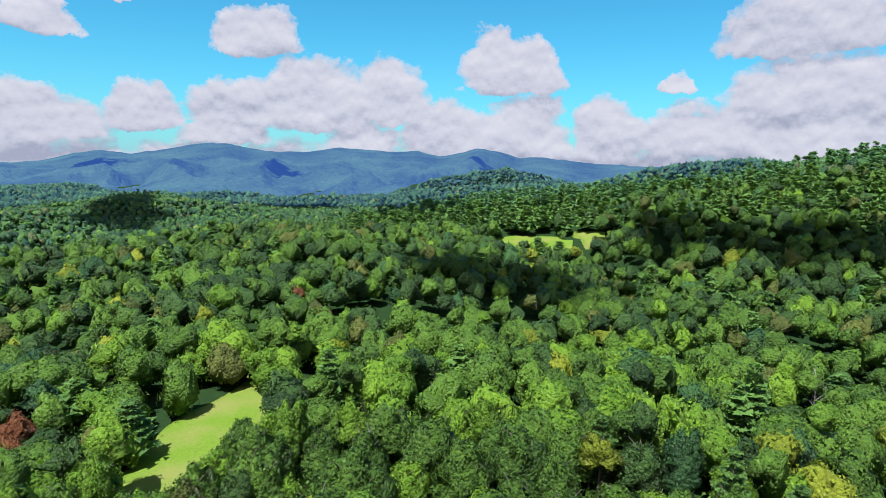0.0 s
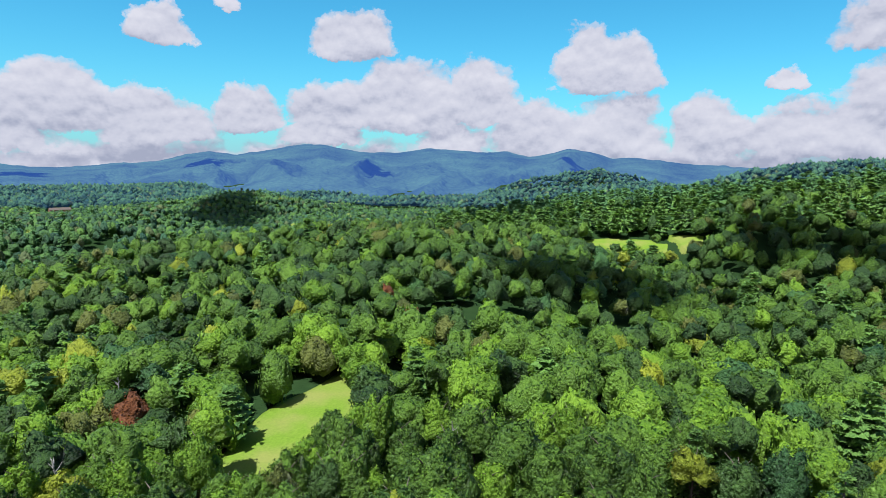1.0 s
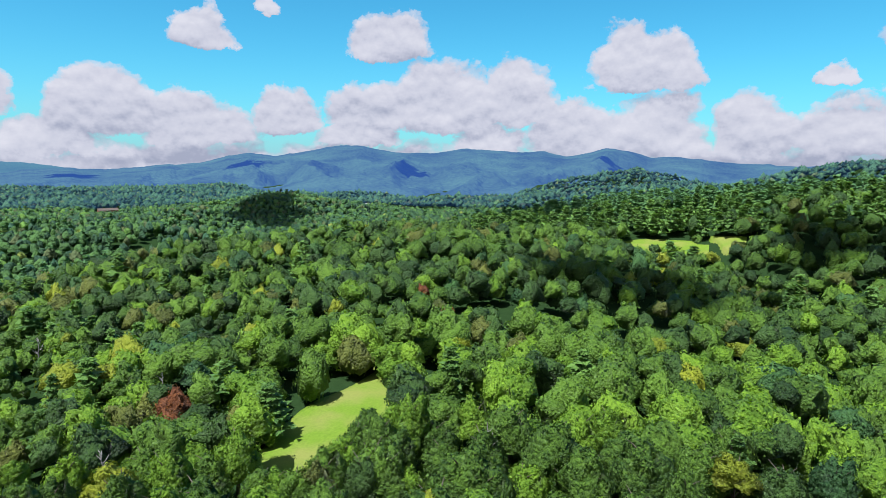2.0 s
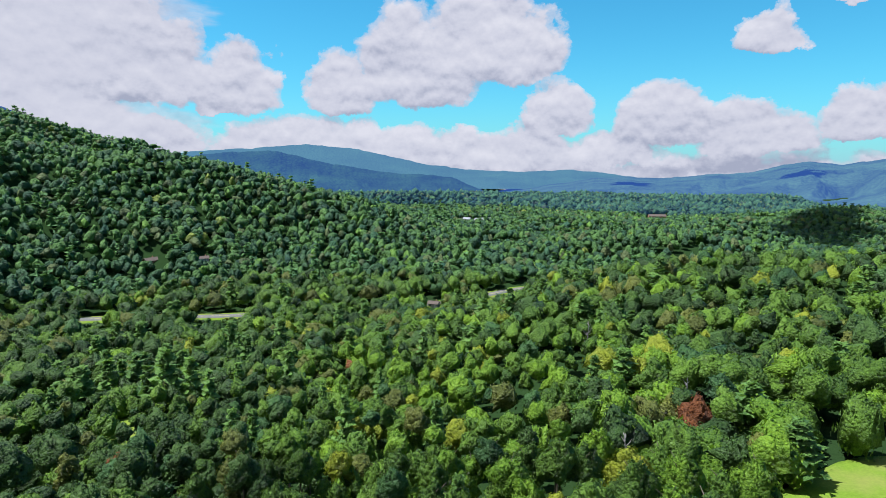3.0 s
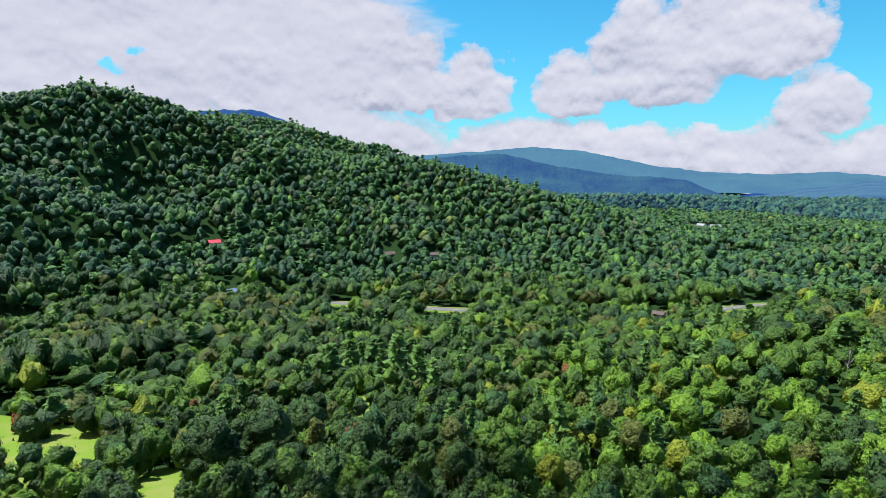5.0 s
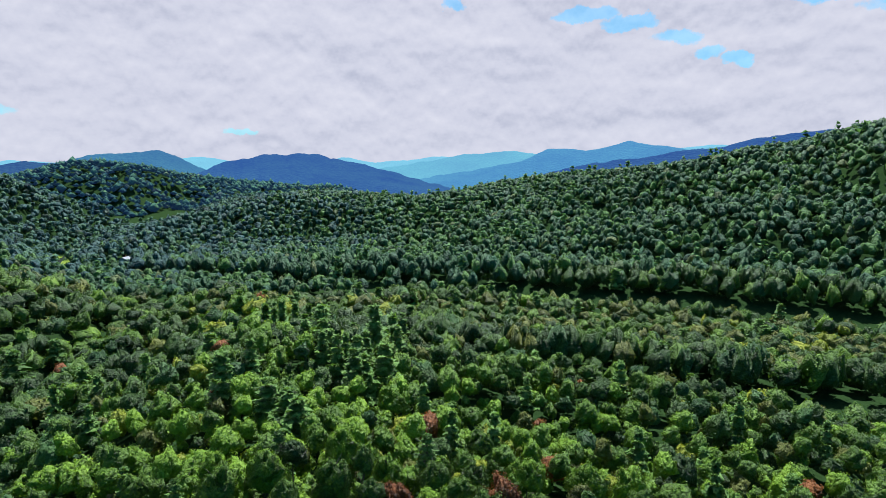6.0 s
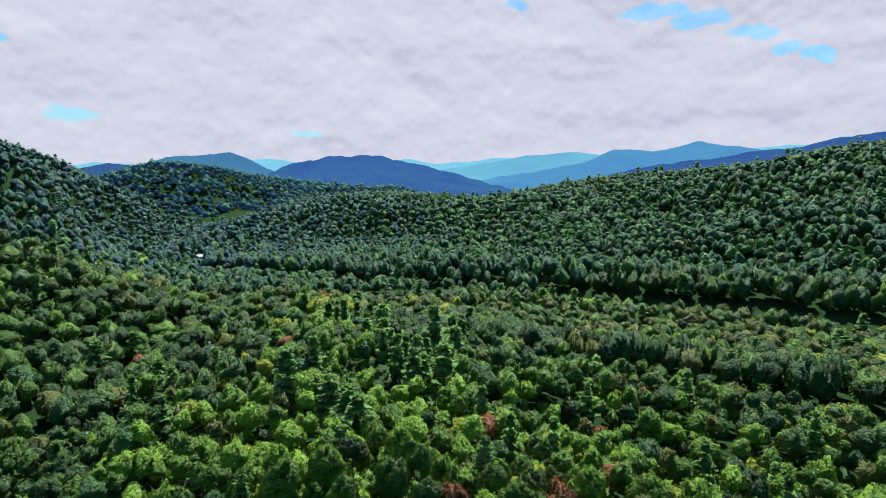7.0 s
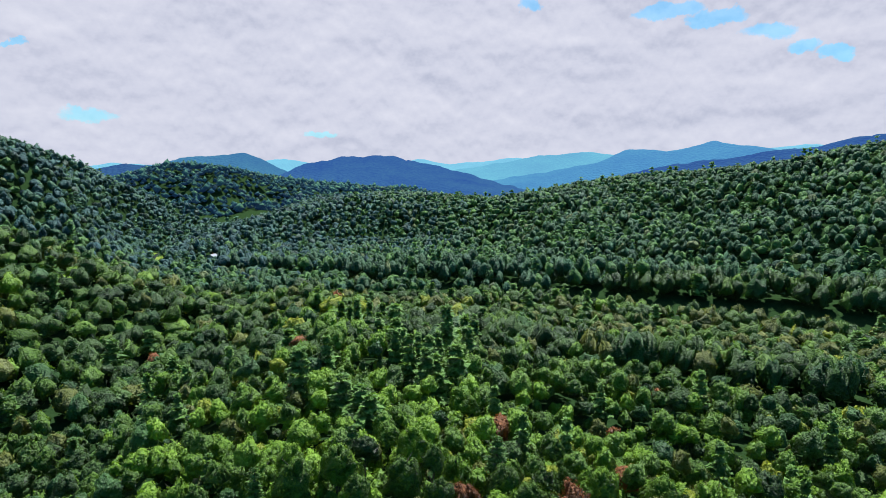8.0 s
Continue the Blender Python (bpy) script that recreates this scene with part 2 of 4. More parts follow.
def ground_material():
    """Leaf litter and undergrowth, greener and tree-textured where the ground is far off woodland."""
    m, t, b = material("forest_floor")
    co = t.nodes.new("ShaderNodeTexCoord")
    fine = node(t, "ShaderNodeTexNoise", Scale=0.35, Detail=8.0)
    broad = node(t, "ShaderNodeTexNoise", Scale=0.02, Detail=4.0)
    for n in (fine, broad):
        link_nodes(t, co, "Object", n, "Vector")
    low = mix(t, fine.outputs[0], (0.010, 0.023, 0.008), (0.026, 0.050, 0.016))
    col = mix(t, broad.outputs[0], low, (0.016, 0.035, 0.012))
    t.links.new(col, b.inputs["Base Color"])
    bump = node(t, "ShaderNodeBump", Strength=0.8, Distance=1.0)
    link_nodes(t, fine, 0, bump, "Height")
    link_nodes(t, bump, 0, b, "Normal")
    b.inputs["Roughness"].default_value, b.inputs["Specular IOR Level"].default_value = 1.0, 0.0
    return m


def grass_material():
    m, t, b = material("mown_grass")
    co = t.nodes.new("ShaderNodeTexCoord")
    fine = node(t, "ShaderNodeTexNoise", Scale=1.6, Detail=8.0)
    broad = node(t, "ShaderNodeTexNoise", Scale=0.09, Detail=4.0)
    for n in (fine, broad):
        link_nodes(t, co, "Object", n, "Vector")
    b.inputs["Specular IOR Level"].default_value = 0.05
    a = mix(t, fine.outputs[0], (0.07, 0.128, 0.013), (0.155, 0.235, 0.027))
    dry = ramp(t, broad.outputs[0], ((0.42, (0, 0, 0)), (0.68, (1, 1, 1))))
    t.links.new(mix(t, maths(t, "MULTIPLY", dry, 0.5), a, (0.22, 0.19, 0.07)), b.inputs["Base Color"])
    bump = node(t, "ShaderNodeBump", Strength=0.5, Distance=0.2)
    link_nodes(t, fine, 0, bump, "Height")
    link_nodes(t, bump, 0, b, "Normal")
    b.inputs["Roughness"].default_value = 0.9
    return m


GROUND, GRASS = ground_material(), grass_material()


# ---- the lie of the land ----
def value_noise(x, y, seed):
    xi, yi = np.floor(x).astype(np.int64), np.floor(y).astype(np.int64)
    fx, fy = x - xi, y - yi
    fx, fy = fx * fx * (3 - 2 * fx), fy * fy * (3 - 2 * fy)

    def h(i, j):
        k = (i * 374761393 + j * 668265263 + seed * 1442695041) & 0xFFFFFFFF
        k = ((k ^ (k >> 13)) * 1274126177) & 0xFFFFFFFF
        return ((k ^ (k >> 16)) & 0xFFFF) / 65535.0

    return (h(xi, yi) * (1 - fx) + h(xi + 1, yi) * fx) * (1 - fy) + (h(xi, yi + 1) * (1 - fx) + h(xi + 1, yi + 1) * fx) * fy


def fractal(x, y, size, seed, octaves=4):
    total, gain = 0.0, 0.5
    for k in range(octaves):
        total = total + gain * (value_noise(x / size, y / size, seed + k) - 0.5) * 2
        size, gain = size / 2.1, gain * 0.5
    return total


def at(az, d):
    """A place by its bearing (degrees, anticlockwise from the y axis) and distance."""
    return np.array([-math.sin(radians(az)) * d, math.cos(radians(az)) * d])


FLOOR = 13.0
TREE = 16.0  # usual height of the woods


# crests as bearing, sight angle of the woods along them, distance, half-width at the foot
CRESTS = {
    "home": ((285, -12, 260, 260), (300, -45, 60, 200), (90, -57, 28, 240), (20, -22.5, 120, 300), (12, -9.3, 270, 330), (3, -4.6, 430, 330), (-9, -2.6, 480, 330),
             (-24, -0.9, 500, 340), (-33, 0.8, 540, 350), (-42, 3, 620, 380), (-60, 6, 800, 400)),
    "right_spur": ((-8, -27, 100, 200), (-22, -15.5, 200, 230), (-30, -7.5, 340, 230), (-34, -1.0, 500, 260)),
    "shoulder": ((5, -6.5, 330, 230), (19, -6.0, 390, 230), (29, -6.4, 370, 200), (37, -8.0, 330, 160), (44, -11.0, 290, 140)),
    "near_bench": ((121, -21.5, 165, 50), (127.5, -17.7, 188, 62), (134, -17.7, 190, 64), (143, -16.9, 195, 66), (153, -16.2, 195, 68), (160, -15.0, 195, 72),
                   (167, -13.9, 205, 76), (173, -13.3, 200, 76), (178, -15.5, 190, 68), (184, -18.5, 165, 60)),
    "knob_foot": ((160, -50, 45, 130), (170, -24, 110, 120), (172.5, -15.5, 200, 95), (175, -11.5, 275, 85), (177.5, -9.6, 330, 75), (180, -10.2, 330, 65), (182, -11.9, 320, 60)),
    "west_nose": ((222, 2, 420, 200), (205, -1.5, 420, 180), (200.6, -3.7, 420, 165), (198.5, -4.7, 425, 150), (196.3, -5.4, 430, 135), (193.2, -6.9, 435, 115), (190.3, -7.9, 440, 100), (187.6, -8.9, 445, 85)),
    "across": ((47.5, -11.5, 560, 80), (50, -10.0, 600, 110), (53, -8.3, 630, 160), (58, -5.5, 660, 230), (65, -3.2, 680, 260), (70, -1.7, 700, 260), (76, -0.1, 720, 250), (81, 1.2, 730, 240), (85, 1.8, 740, 230), (89, 1.5, 750, 210), (93, 1.2, 760, 190)),
    "back": ((84, 0.2, 1300, 330), (87, 1.8, 1280, 340), (90, 2.9, 1250, 360), (94, 4.0, 1150, 400), (98.5, 5.2, 1050, 450), (103, 4.8, 930, 450), (107, 6.1, 860, 400), (111.5, 6.9, 830, 390),
             (116, 5.7, 820, 380), (123, 4.5, 830, 390), (127, 3.3, 850, 400), (134, 1.9, 880, 430), (143, 0.8, 930, 460), (151, -0.3, 1000, 480), (158, -1.9, 1100, 460)),
    "west_slope": ((212, 7, 900, 420), (200.6, 3.0, 1000, 420), (196, 0.9, 1080, 380), (192.3, -0.9, 1130, 300), (188, -4.0, 1150, 200)),
    "west_dome": ((193, 0.0, 1700, 500), (189, 1.2, 1700, 520), (185, 1.0, 1720, 520), (181, 0.3, 1750, 520), (176, -0.5, 1700, 480), (171, -0.8, 1650, 400)),
    "far_bench": ((188.8, -6.3, 700, 90), (185, -4.4, 780, 130), (181.8, -3.5, 830, 150), (177.3, -2.3, 890, 190), (174.2, -1.6, 940, 230), (169.5, -1.2, 990, 260), (164, -1.4, 1030, 280), (160.6, -1.7, 1080, 300)),
    "river_bluff": ((97, -7.7, 492, 32), (106, -7.8, 490, 34), (116, -7.9, 488, 36), (128, -7.9, 484, 36), (138, -7.9, 484, 36), (153, -7.8, 500, 36), (163, -7.5, 530, 34), (172, -7.6, 575, 30)),
    "dark_hill": ((31.5, -3.7, 1180, 180), (28.5, -2.6, 1200, 240), (26.2, -2.4, 1200, 240), (22.5, -3.3, 1230, 200), (18, -3.5, 1300, 200), (13.5, -4.6, 1300, 160)),
    "cone_hill": ((-3.5, -1.6, 1850, 300), (-5.8, -0.4, 1850, 420), (-9, -1.6, 1850, 350)),
    "right_hill": ((-12, -1.5, 1500, 400), (-18, -0.2, 1500, 480), (-24.8, 0.6, 1500, 480), (-32, 0.5, 1500, 480), (-45, 1, 1500, 480)),
    "plain_ridge": ((54.8, -6.8, 640, 95), (49.7, -5.9, 640, 95), (45.3, -5.2, 640, 95), (40.2, -5.0, 640, 95), (35.1, -5.4, 640, 95)),
    "plain_rise": ((60.0, -4.8, 920, 130), (54.8, -4.3, 920, 130), (49.7, -3.9, 920, 130), (43.9, -4.1, 920, 130), (38.5, -4.2, 920, 130), (34.4, -3.5, 920, 130)),
    "bench_north": ((63, -2.0, 1500, 450), (55, -2.3, 1700, 500), (47, -2.6, 1800, 450), (38, -2.7, 1950, 350), (33, -3.2, 1950, 250)),
}


def ridge_height(x, y, crest):
    pts = [(*at(a, d), EYE + d * math.tan(radians(e)) - TREE - FLOOR, half) for a, e, d, half in crest]
    best, top = np.full(x.shape, 9.0), np.zeros(x.shape)
    wander = 1 + 0.16 * fractal(x, y, 180, 11, 3) + 0.30 * (np.abs(fractal(x, y, 230, 19, 3)) - 0.25) * np.clip(np.hypot(x, y) / 500 - 0.5, 0, 1)
    for (x0, y0, z0, h0), (x1, y1, z1, h1) in zip(pts, pts[1:]):
        dx, dy = x1 - x0, y1 - y0
        s = np.clip(((x - x0) * dx + (y - y0) * dy) / (dx * dx + dy * dy), 0, 1)
        d = np.hypot(x - x0 - s * dx, y - y0 - s * dy) / (h0 + s * (h1 - h0))
        near = d < best
        best, top = np.where(near, d, best), np.where(near, z0 + s * (z1 - z0), top)
    s = np.clip(1 - best * wander, 0, 1)
    s = s * s * (3 - 2 * s)
    gully = (0.22 - np.abs(fractal(x, y, 210, 53, 4))) * 0.9 * np.clip(np.hypot(x, y) / 450 - 0.8, 0, 1)
    return np.maximum(top, 0) * np.clip(s + gully * 4 * s * (1 - s), 0, 1.02)


RIVER = ((176, 1350), (180, 1150), (185, 1000), (189, 880), (190.3, 780), (189.7, 680), (184, 600), (176, 550), (168, 510), (153, 462), (138, 446), (128, 446), (116, 450))


def off_line(x, y, line):
    pts, best = [at(*c) for c in line], np.full(x.shape, 1e9)
    for (x0, y0), (x1, y1) in zip(pts, pts[1:]):
        dx, dy = x1 - x0, y1 - y0
        s = np.clip(((x - x0) * dx + (y - y0) * dy) / (dx * dx + dy * dy), 0, 1)
        best = np.minimum(best, np.hypot(x - x0 - s * dx, y - y0 - s * dy))
    return best


def height(x, y):
    x, y = np.asarray(x, float), np.asarray(y, float)
    total = np.zeros(x.shape)
    for crest in CRESTS.values():
        total += ridge_height(x, y, crest) ** 7
    far = np.clip(np.hypot(x, y) / 1500, 0, 1)
    # the river has cut its valley through the hills
    cut = np.clip(off_line(x, y, RIVER[:7]) / 95, 0, 1)
    total = total * (cut * cut * (3 - 2 * cut)) ** 7
    return FLOOR + total ** (1 / 7) + fractal(x, y, 300, 71, 3) * 22 * np.clip(y / 1000 - 0.4, 0, 1) * far + fractal(x, y, 160, 3, 3) * (1.5 + 5 * far) - 8 * np.clip((np.hypot(x, y) - 600) / 1200, 0, 1) - 70 * np.clip((np.hypot(x, y) - 2500) / 1000, 0, 1)


def mesh_from(name, verts, faces, mats, face_mat=None, smooth=False, tone=None, normals=None):
    """A mesh from arrays: verts n x 3, faces n x 3 or n x 4."""
    me = bpy.data.meshes.new(name)
    k = faces.shape[1]
    me.vertices.add(len(verts))
    me.vertices.foreach_set("co", np.ascontiguousarray(verts, dtype=np.float32).ravel())
    me.loops.add(faces.size)
    me.loops.foreach_set("vertex_index", np.ascontiguousarray(faces, dtype=np.int32).ravel())
    me.polygons.add(len(faces))
    me.polygons.foreach_set("loop_start", np.arange(0, faces.size, k, dtype=np.int32))
    if face_mat is not None:
        me.polygons.foreach_set("material_index", np.ascontiguousarray(face_mat, dtype=np.int32))
    me.polygons.foreach_set("use_smooth", np.full(len(faces), smooth))
    if tone is not None:
        me.attributes.new("tone", "FLOAT", "POINT").data.foreach_set("value", np.ascontiguousarray(tone, dtype=np.float32))
    if normals is not None:
        me.attributes.new("custom_normal", "FLOAT_VECTOR", "POINT").data.foreach_set("vector", np.ascontiguousarray(normals, dtype=np.float32).ravel())
    for m in mats:
        me.materials.append(m)
    me.update(calc_edges=True)
    return me


def grid_faces(rows, cols, wrap=False):
    i, j = np.meshgrid(np.arange(rows - 1), np.arange(cols if wrap else cols - 1), indexing="ij")
    a, b = i * cols + j, i * cols + (j + 1) % cols
    return np.stack([a, b, b + cols, a + cols], -1).reshape(-1, 4)


rings, spokes = 120, 360
r = np.concatenate([[0.5], np.geomspace(12, 4850, rings - 1)])
a = np.linspace(0, 2 * math.pi, spokes, endpoint=False)
gx, gy = (-np.sin(a)[None] * r[:, None]).ravel(), (np.cos(a)[None] * r[:, None]).ravel()
ground = tagged(new("ground", mesh_from("ground", np.stack([gx, gy, height(gx, gy)], -1), grid_faces(rings, spokes, True)[:, ::-1], [GROUND], smooth=True)),
                "rolling wooded hills and valley floor under the forest", "ground", kind="structure")


# clearings, as corners by bearing and distance
CLEARINGS = {
    "field": ((29, 132), (26.7, 146), (24, 158), (20.4, 166), (17.7, 177), (16.6, 178), (17.2, 122), (20.4, 109), (22.6, 98), (27.3, 94), (29, 100)),
    "ridge_pasture": ((-14.6, 402), (-11, 408), (-7, 408), (-4.8, 398), (-5.2, 380), (-9, 378), (-14.2, 382)),
    "meadow": ((119.6, 287), (117.3, 286), (115, 270), (111, 250), (110, 215), (112, 190), (116, 195), (119.2, 225)),
    "small_meadow": ((108.8, 180), (105.2, 184), (105, 128), (109, 122)),
    "river_meadow": ((191.0, 830), (189.7, 830), (189.2, 720), (188.9, 640), (190.2, 640), (190.8, 730)),
    "glade": ((89.6, 246), (87.9, 246), (87.8, 190), (89.7, 190)),
}
ROAD = ((97, 470), (94.6, 453), (90.4, 441), (83, 416), (79, 408), (69, 412), (60.3, 426), (55, 455), (52.4, 470), (46, 488), (42, 505), (36, 640), (30, 800))
RANGE_FOOT = ((-60, -30, -12, 0, 14, 24, 32, 45, 60), (1700, 1900, 2050, 1650, 1480, 1700, 2250, 2300, 2300))  # where the long range rises, by bearing
BROOK = ((166, 318), (157, 298), (148, 284), (139, 279), (130, 279), (120, 296), (110, 306), (104, 312))


def inside(x, y, corners):
    pts = [at(*c) for c in corners]
    hit = np.zeros(x.shape, bool)
    for (x0, y0), (x1, y1) in zip(pts, pts[1:] + pts[:1]):
        if y0 != y1:
            hit ^= ((y0 > y) != (y1 > y)) & (x < (x1 - x0) * (y - y0) / (y1 - y0) + x0)
    return hit


# ---- trees ----
LOD_RNG = np.random.default_rng(5)


def unit(v):
    return v / (np.linalg.norm(v, axis=-1, keepdims=True) + 1e-9)


def sprays(centres, facing, size, rng, tilt=0.75):
    """One three-cornered leaf spray at each centre, tilted at random; it takes the light as the bough that it hides, which faces that way."""
    n = unit(facing + rng.normal(0, tilt, facing.shape))
    n = np.where((n * facing).sum(1, keepdims=True) < 0, -n, n)
    u = unit(np.cross(n, rng.normal(0, 1, n.shape)))
    v = np.cross(n, u)
    s = size * rng.uniform(0.65, 1.4, (len(n), 1))
    verts = np.stack([centres + u * s * 1.15, centres - u * s * 0.5 + v * s * 0.8, centres - u * s * 0.5 - v * s * 0.8], 1).reshape(-1, 3)
    light = unit(facing + n * 0.8)
    return verts, np.arange(len(n) * 3).reshape(-1, 3), np.repeat(light, 3, axis=0)


def ball(rings_n, sides, rng, rough=0.12):
    """A lumpy closed ball of triangles."""
    th = np.linspace(0, math.pi, rings_n + 2)[1:-1]
    v = [(0, 0, 1)]
    for k, t in enumerate(th):
        for j in range(sides):
            p = 2 * math.pi * (j + 0.5 * (k % 2)) / sides
            v.append((math.sin(t) * math.cos(p), math.sin(t) * math.sin(p), math.cos(t)))
    v.append((0, 0, -1))
    v = np.array(v) * rng.uniform(1 - rough, 1 + rough, (len(v), 1))
    f = []
    for j in range(sides):
        f.append((0, 1 + j, 1 + (j + 1) % sides))
    for k in range(rings_n - 1):
        for j in range(sides):
            a0, a1 = 1 + k * sides + j, 1 + k * sides + (j + 1) % sides
            b0, b1 = a0 + sides, a1 + sides
            f += [(a0, b0, a1), (a1, b0, b1)]
    e, base = len(v) - 1, 1 + (rings_n - 1) * sides
    for j in range(sides):
        f.append((e, base + (j + 1) % sides, base + j))
    return v, np.array(f), unit(v)


def join(*pieces):
    vs, fs, ns, n = [], [], [], 0
    for v, f, nn in pieces:
        vs.append(v)
        fs.append(f + n)
        ns.append(nn)
        n += len(v)
    return np.concatenate(vs), np.concatenate(fs), np.concatenate(ns)


def broad_crown(rng, rings_n, sides, clumps, leaves, size):
    """A broadleaf crown for a tree of unit height and unit crown radius: a dome that billows out in boughs, fringed with leaf sprays."""
    squash, taper, lean = rng.uniform(0.42, 0.50), rng.uniform(0.0, 0.34), rng.normal(0, 0.08, 2)
    k = np.arange(clumps) + 0.5
    up = 1 - 1.55 * k / clumps
    turn_k = k * 2.399963 + rng.uniform(0, 6.28)
    bough = np.stack([np.cos(turn_k) * np.sqrt(1 - up ** 2), np.sin(turn_k) * np.sqrt(1 - up ** 2), up], -1)
    bough = unit(bough + rng.normal(0, 0.55 / math.sqrt(clumps), bough.shape))
    lobe = unit(rng.normal(0, 1, (4, 3)))
    reach = rng.uniform(0.66, 1.0, clumps) + 0.22 * np.clip((bough @ lobe.T).max(1), -0.3, 1) - 0.08
    wide = 1.85 / math.sqrt(clumps) * rng.uniform(0.85, 1.2, clumps)

    def billow_out(d):
        """Points of the crown in those directions, and how the boughs there face."""
        gap = np.linalg.norm(d[:, None] - bough[None], axis=2) / wide[None]
        out = 0.47 + (reach[None] - 0.47) * np.sqrt(np.clip(1 - gap ** 2, 0, 1))
        best = out.argmax(1)
        p = d * out.max(1)[:, None]
        n = unit(p - bough[best] * (reach[best] * 0.62)[:, None])
        n = unit(n + 0.45 * d)
        slim = (1 - taper * np.clip(p[:, 2:] + 0.15, 0, 1.2))
        p = p * np.concatenate([slim, slim, np.ones_like(slim)], 1)
        p[:, :2] += lean * p[:, 2:]
        return p, n

    v, f, n = ball(rings_n, sides, rng, 0.0)
    v, n = billow_out(unit(v + rng.normal(0, 0.25 / sides, v.shape)))
    pieces = [(v, f, n)]
    if leaves:
        d = unit(rng.normal(0, 1, (leaves, 3)) + np.array([0, 0, 0.45]))
        c, n = billow_out(d)
        pieces.append(sprays(c * rng.uniform(0.93, 1.08, (leaves, 1)), n, size, rng, 0.42))
    v, f, n = join(*pieces)
    return v * np.array([1, 1, squash]) + np.array([0, 0, 1 - squash * 1.03]), f, n


def pine_crown(rng, tiers, limbs, sprigs, size):
    """A white pine's crown: well parted tiers of flat, uneven, upswept limbs under a blunt top; unit height, unit crown radius."""
    cs, ns = [], []
    for k in range(tiers):
        z = 0.30 + 0.68 * (k + rng.uniform(-0.2, 0.2)) / (tiers - 1)
        reach = (1.0 - 0.86 * max(0, (z - 0.32) / 0.66) ** 0.95) * rng.uniform(0.7, 1.15)
        turn = rng.uniform(0, 6.28)
        for j in range(limbs):
            p = turn + 6.283 * j / limbs + rng.uniform(-0.35, 0.35)
            long = reach * rng.uniform(0.6, 1.15)
            for s in range(sprigs):
                q = (s + rng.uniform(0.3, 1.1)) / sprigs
                w = rng.normal(0, 0.15) * (0.3 + long)
                x, y = math.cos(p) * long * q - math.sin(p) * w, math.sin(p) * long * q + math.cos(p) * w
                cs.append((x, y, 4.0 * (z + 0.06 * q * q * long - 0.02 + rng.normal(0, 0.006 if tiers > 6 else 0.022))))
                ns.append((math.cos(p) * 0.4, math.sin(p) * 0.4, 1.0))
    v, f, n = sprays(np.array(cs), unit(np.array(ns)), size, rng, 0.35 if tiers > 6 else 0.55)
    return v * np.array([1, 1, 0.25]), f, n


def far_crown(rng, rings_n, sides, cone=False):
    v, f, n = ball(rings_n, sides, rng, 0.3)
    v = v * np.array([rng.uniform(0.8, 1.25), rng.uniform(0.8, 1.25), rng.uniform(0.85, 1.15)])
    if cone:
        v[:, :2] *= np.clip(1.05 - v[:, 2:3], 0.15, 1.4) * 0.8
        return v * np.array([1, 1, 0.45]) + np.array([0, 0, 0.55]), f, n
    return v * np.array([1, 1, 0.36]) + np.array([0, 0, 0.64]), f, n


rng = np.random.default_rng(21)
BROAD = {
    0: [broad_crown(rng, 9, 14, 22, 1550, 0.043) for _ in range(9)],
    1: [broad_crown(rng, 6, 10, 17, 370, 0.062) for _ in range(9)],
    2: [broad_crown(rng, 4, 9, 12, 115, 0.092) for _ in range(12)],
    3: [broad_crown(rng, 3, 8, 8, 26, 0.125) for _ in range(12)],
    4: [broad_crown(rng, 2, 7, 6, 9, 0.17) for _ in range(12)],
    5: [broad_crown(rng, 1, 6, 6, 0, 0.25) for _ in range(8)],
}
PINE = {
    0: [pine_crown(rng, 9, 7, 26, 0.11) for _ in range(4)],
    1: [pine_crown(rng, 8, 7, 12, 0.20) for _ in range(4)],
    2: [pine_crown(rng, 6, 6, 5, 0.30) for _ in range(4)],
    3: [pine_crown(rng, 5, 4, 3, 0.36) for _ in range(4)],
    4: [pine_crown(rng, 4, 4, 2, 0.46) for _ in range(4)],
    5: [far_crown(rng, 1, 4, True) for _ in range(4)],
}
KINDS = list(LEAF)

# buildings: bearing, distance, long, deep, wall height, turn, wall, roof
HOUSES = (
    ("long_hall", 55.9, 1124, 40, 14, 5.0, 20, "white", "grey"), ("house", 57.6, 1130, 14, 10, 4.5, -30, "white", "grey"), ("house", 40.5, 1320, 34, 13, 6, 10, "brick", "brown"),
    ("house", 18.8, 1330, 13, 10, 5, 40, "white", "grey"), ("house", 60.7, 417, 7, 5, 2.7, -20, "grey", "brown"), ("house", 101.3, 547, 9, 7, 3.5, 15, "white", "red"),
    ("shed", 100.0, 470, 8, 6, 3, 30, "grey", "blue"), ("house", 85.7, 545, 11, 7, 3.2, 35, "brick", "brown"), ("house", 81.5, 550, 8, 6, 3.0, 10, "grey", "brown"),
    ("house", 185.4, 690, 10, 8, 4.2, 60, "grey", "grey"), ("farmhouse", 160.0, 1230, 22, 12, 5, 10, "brick", "brown"),
)

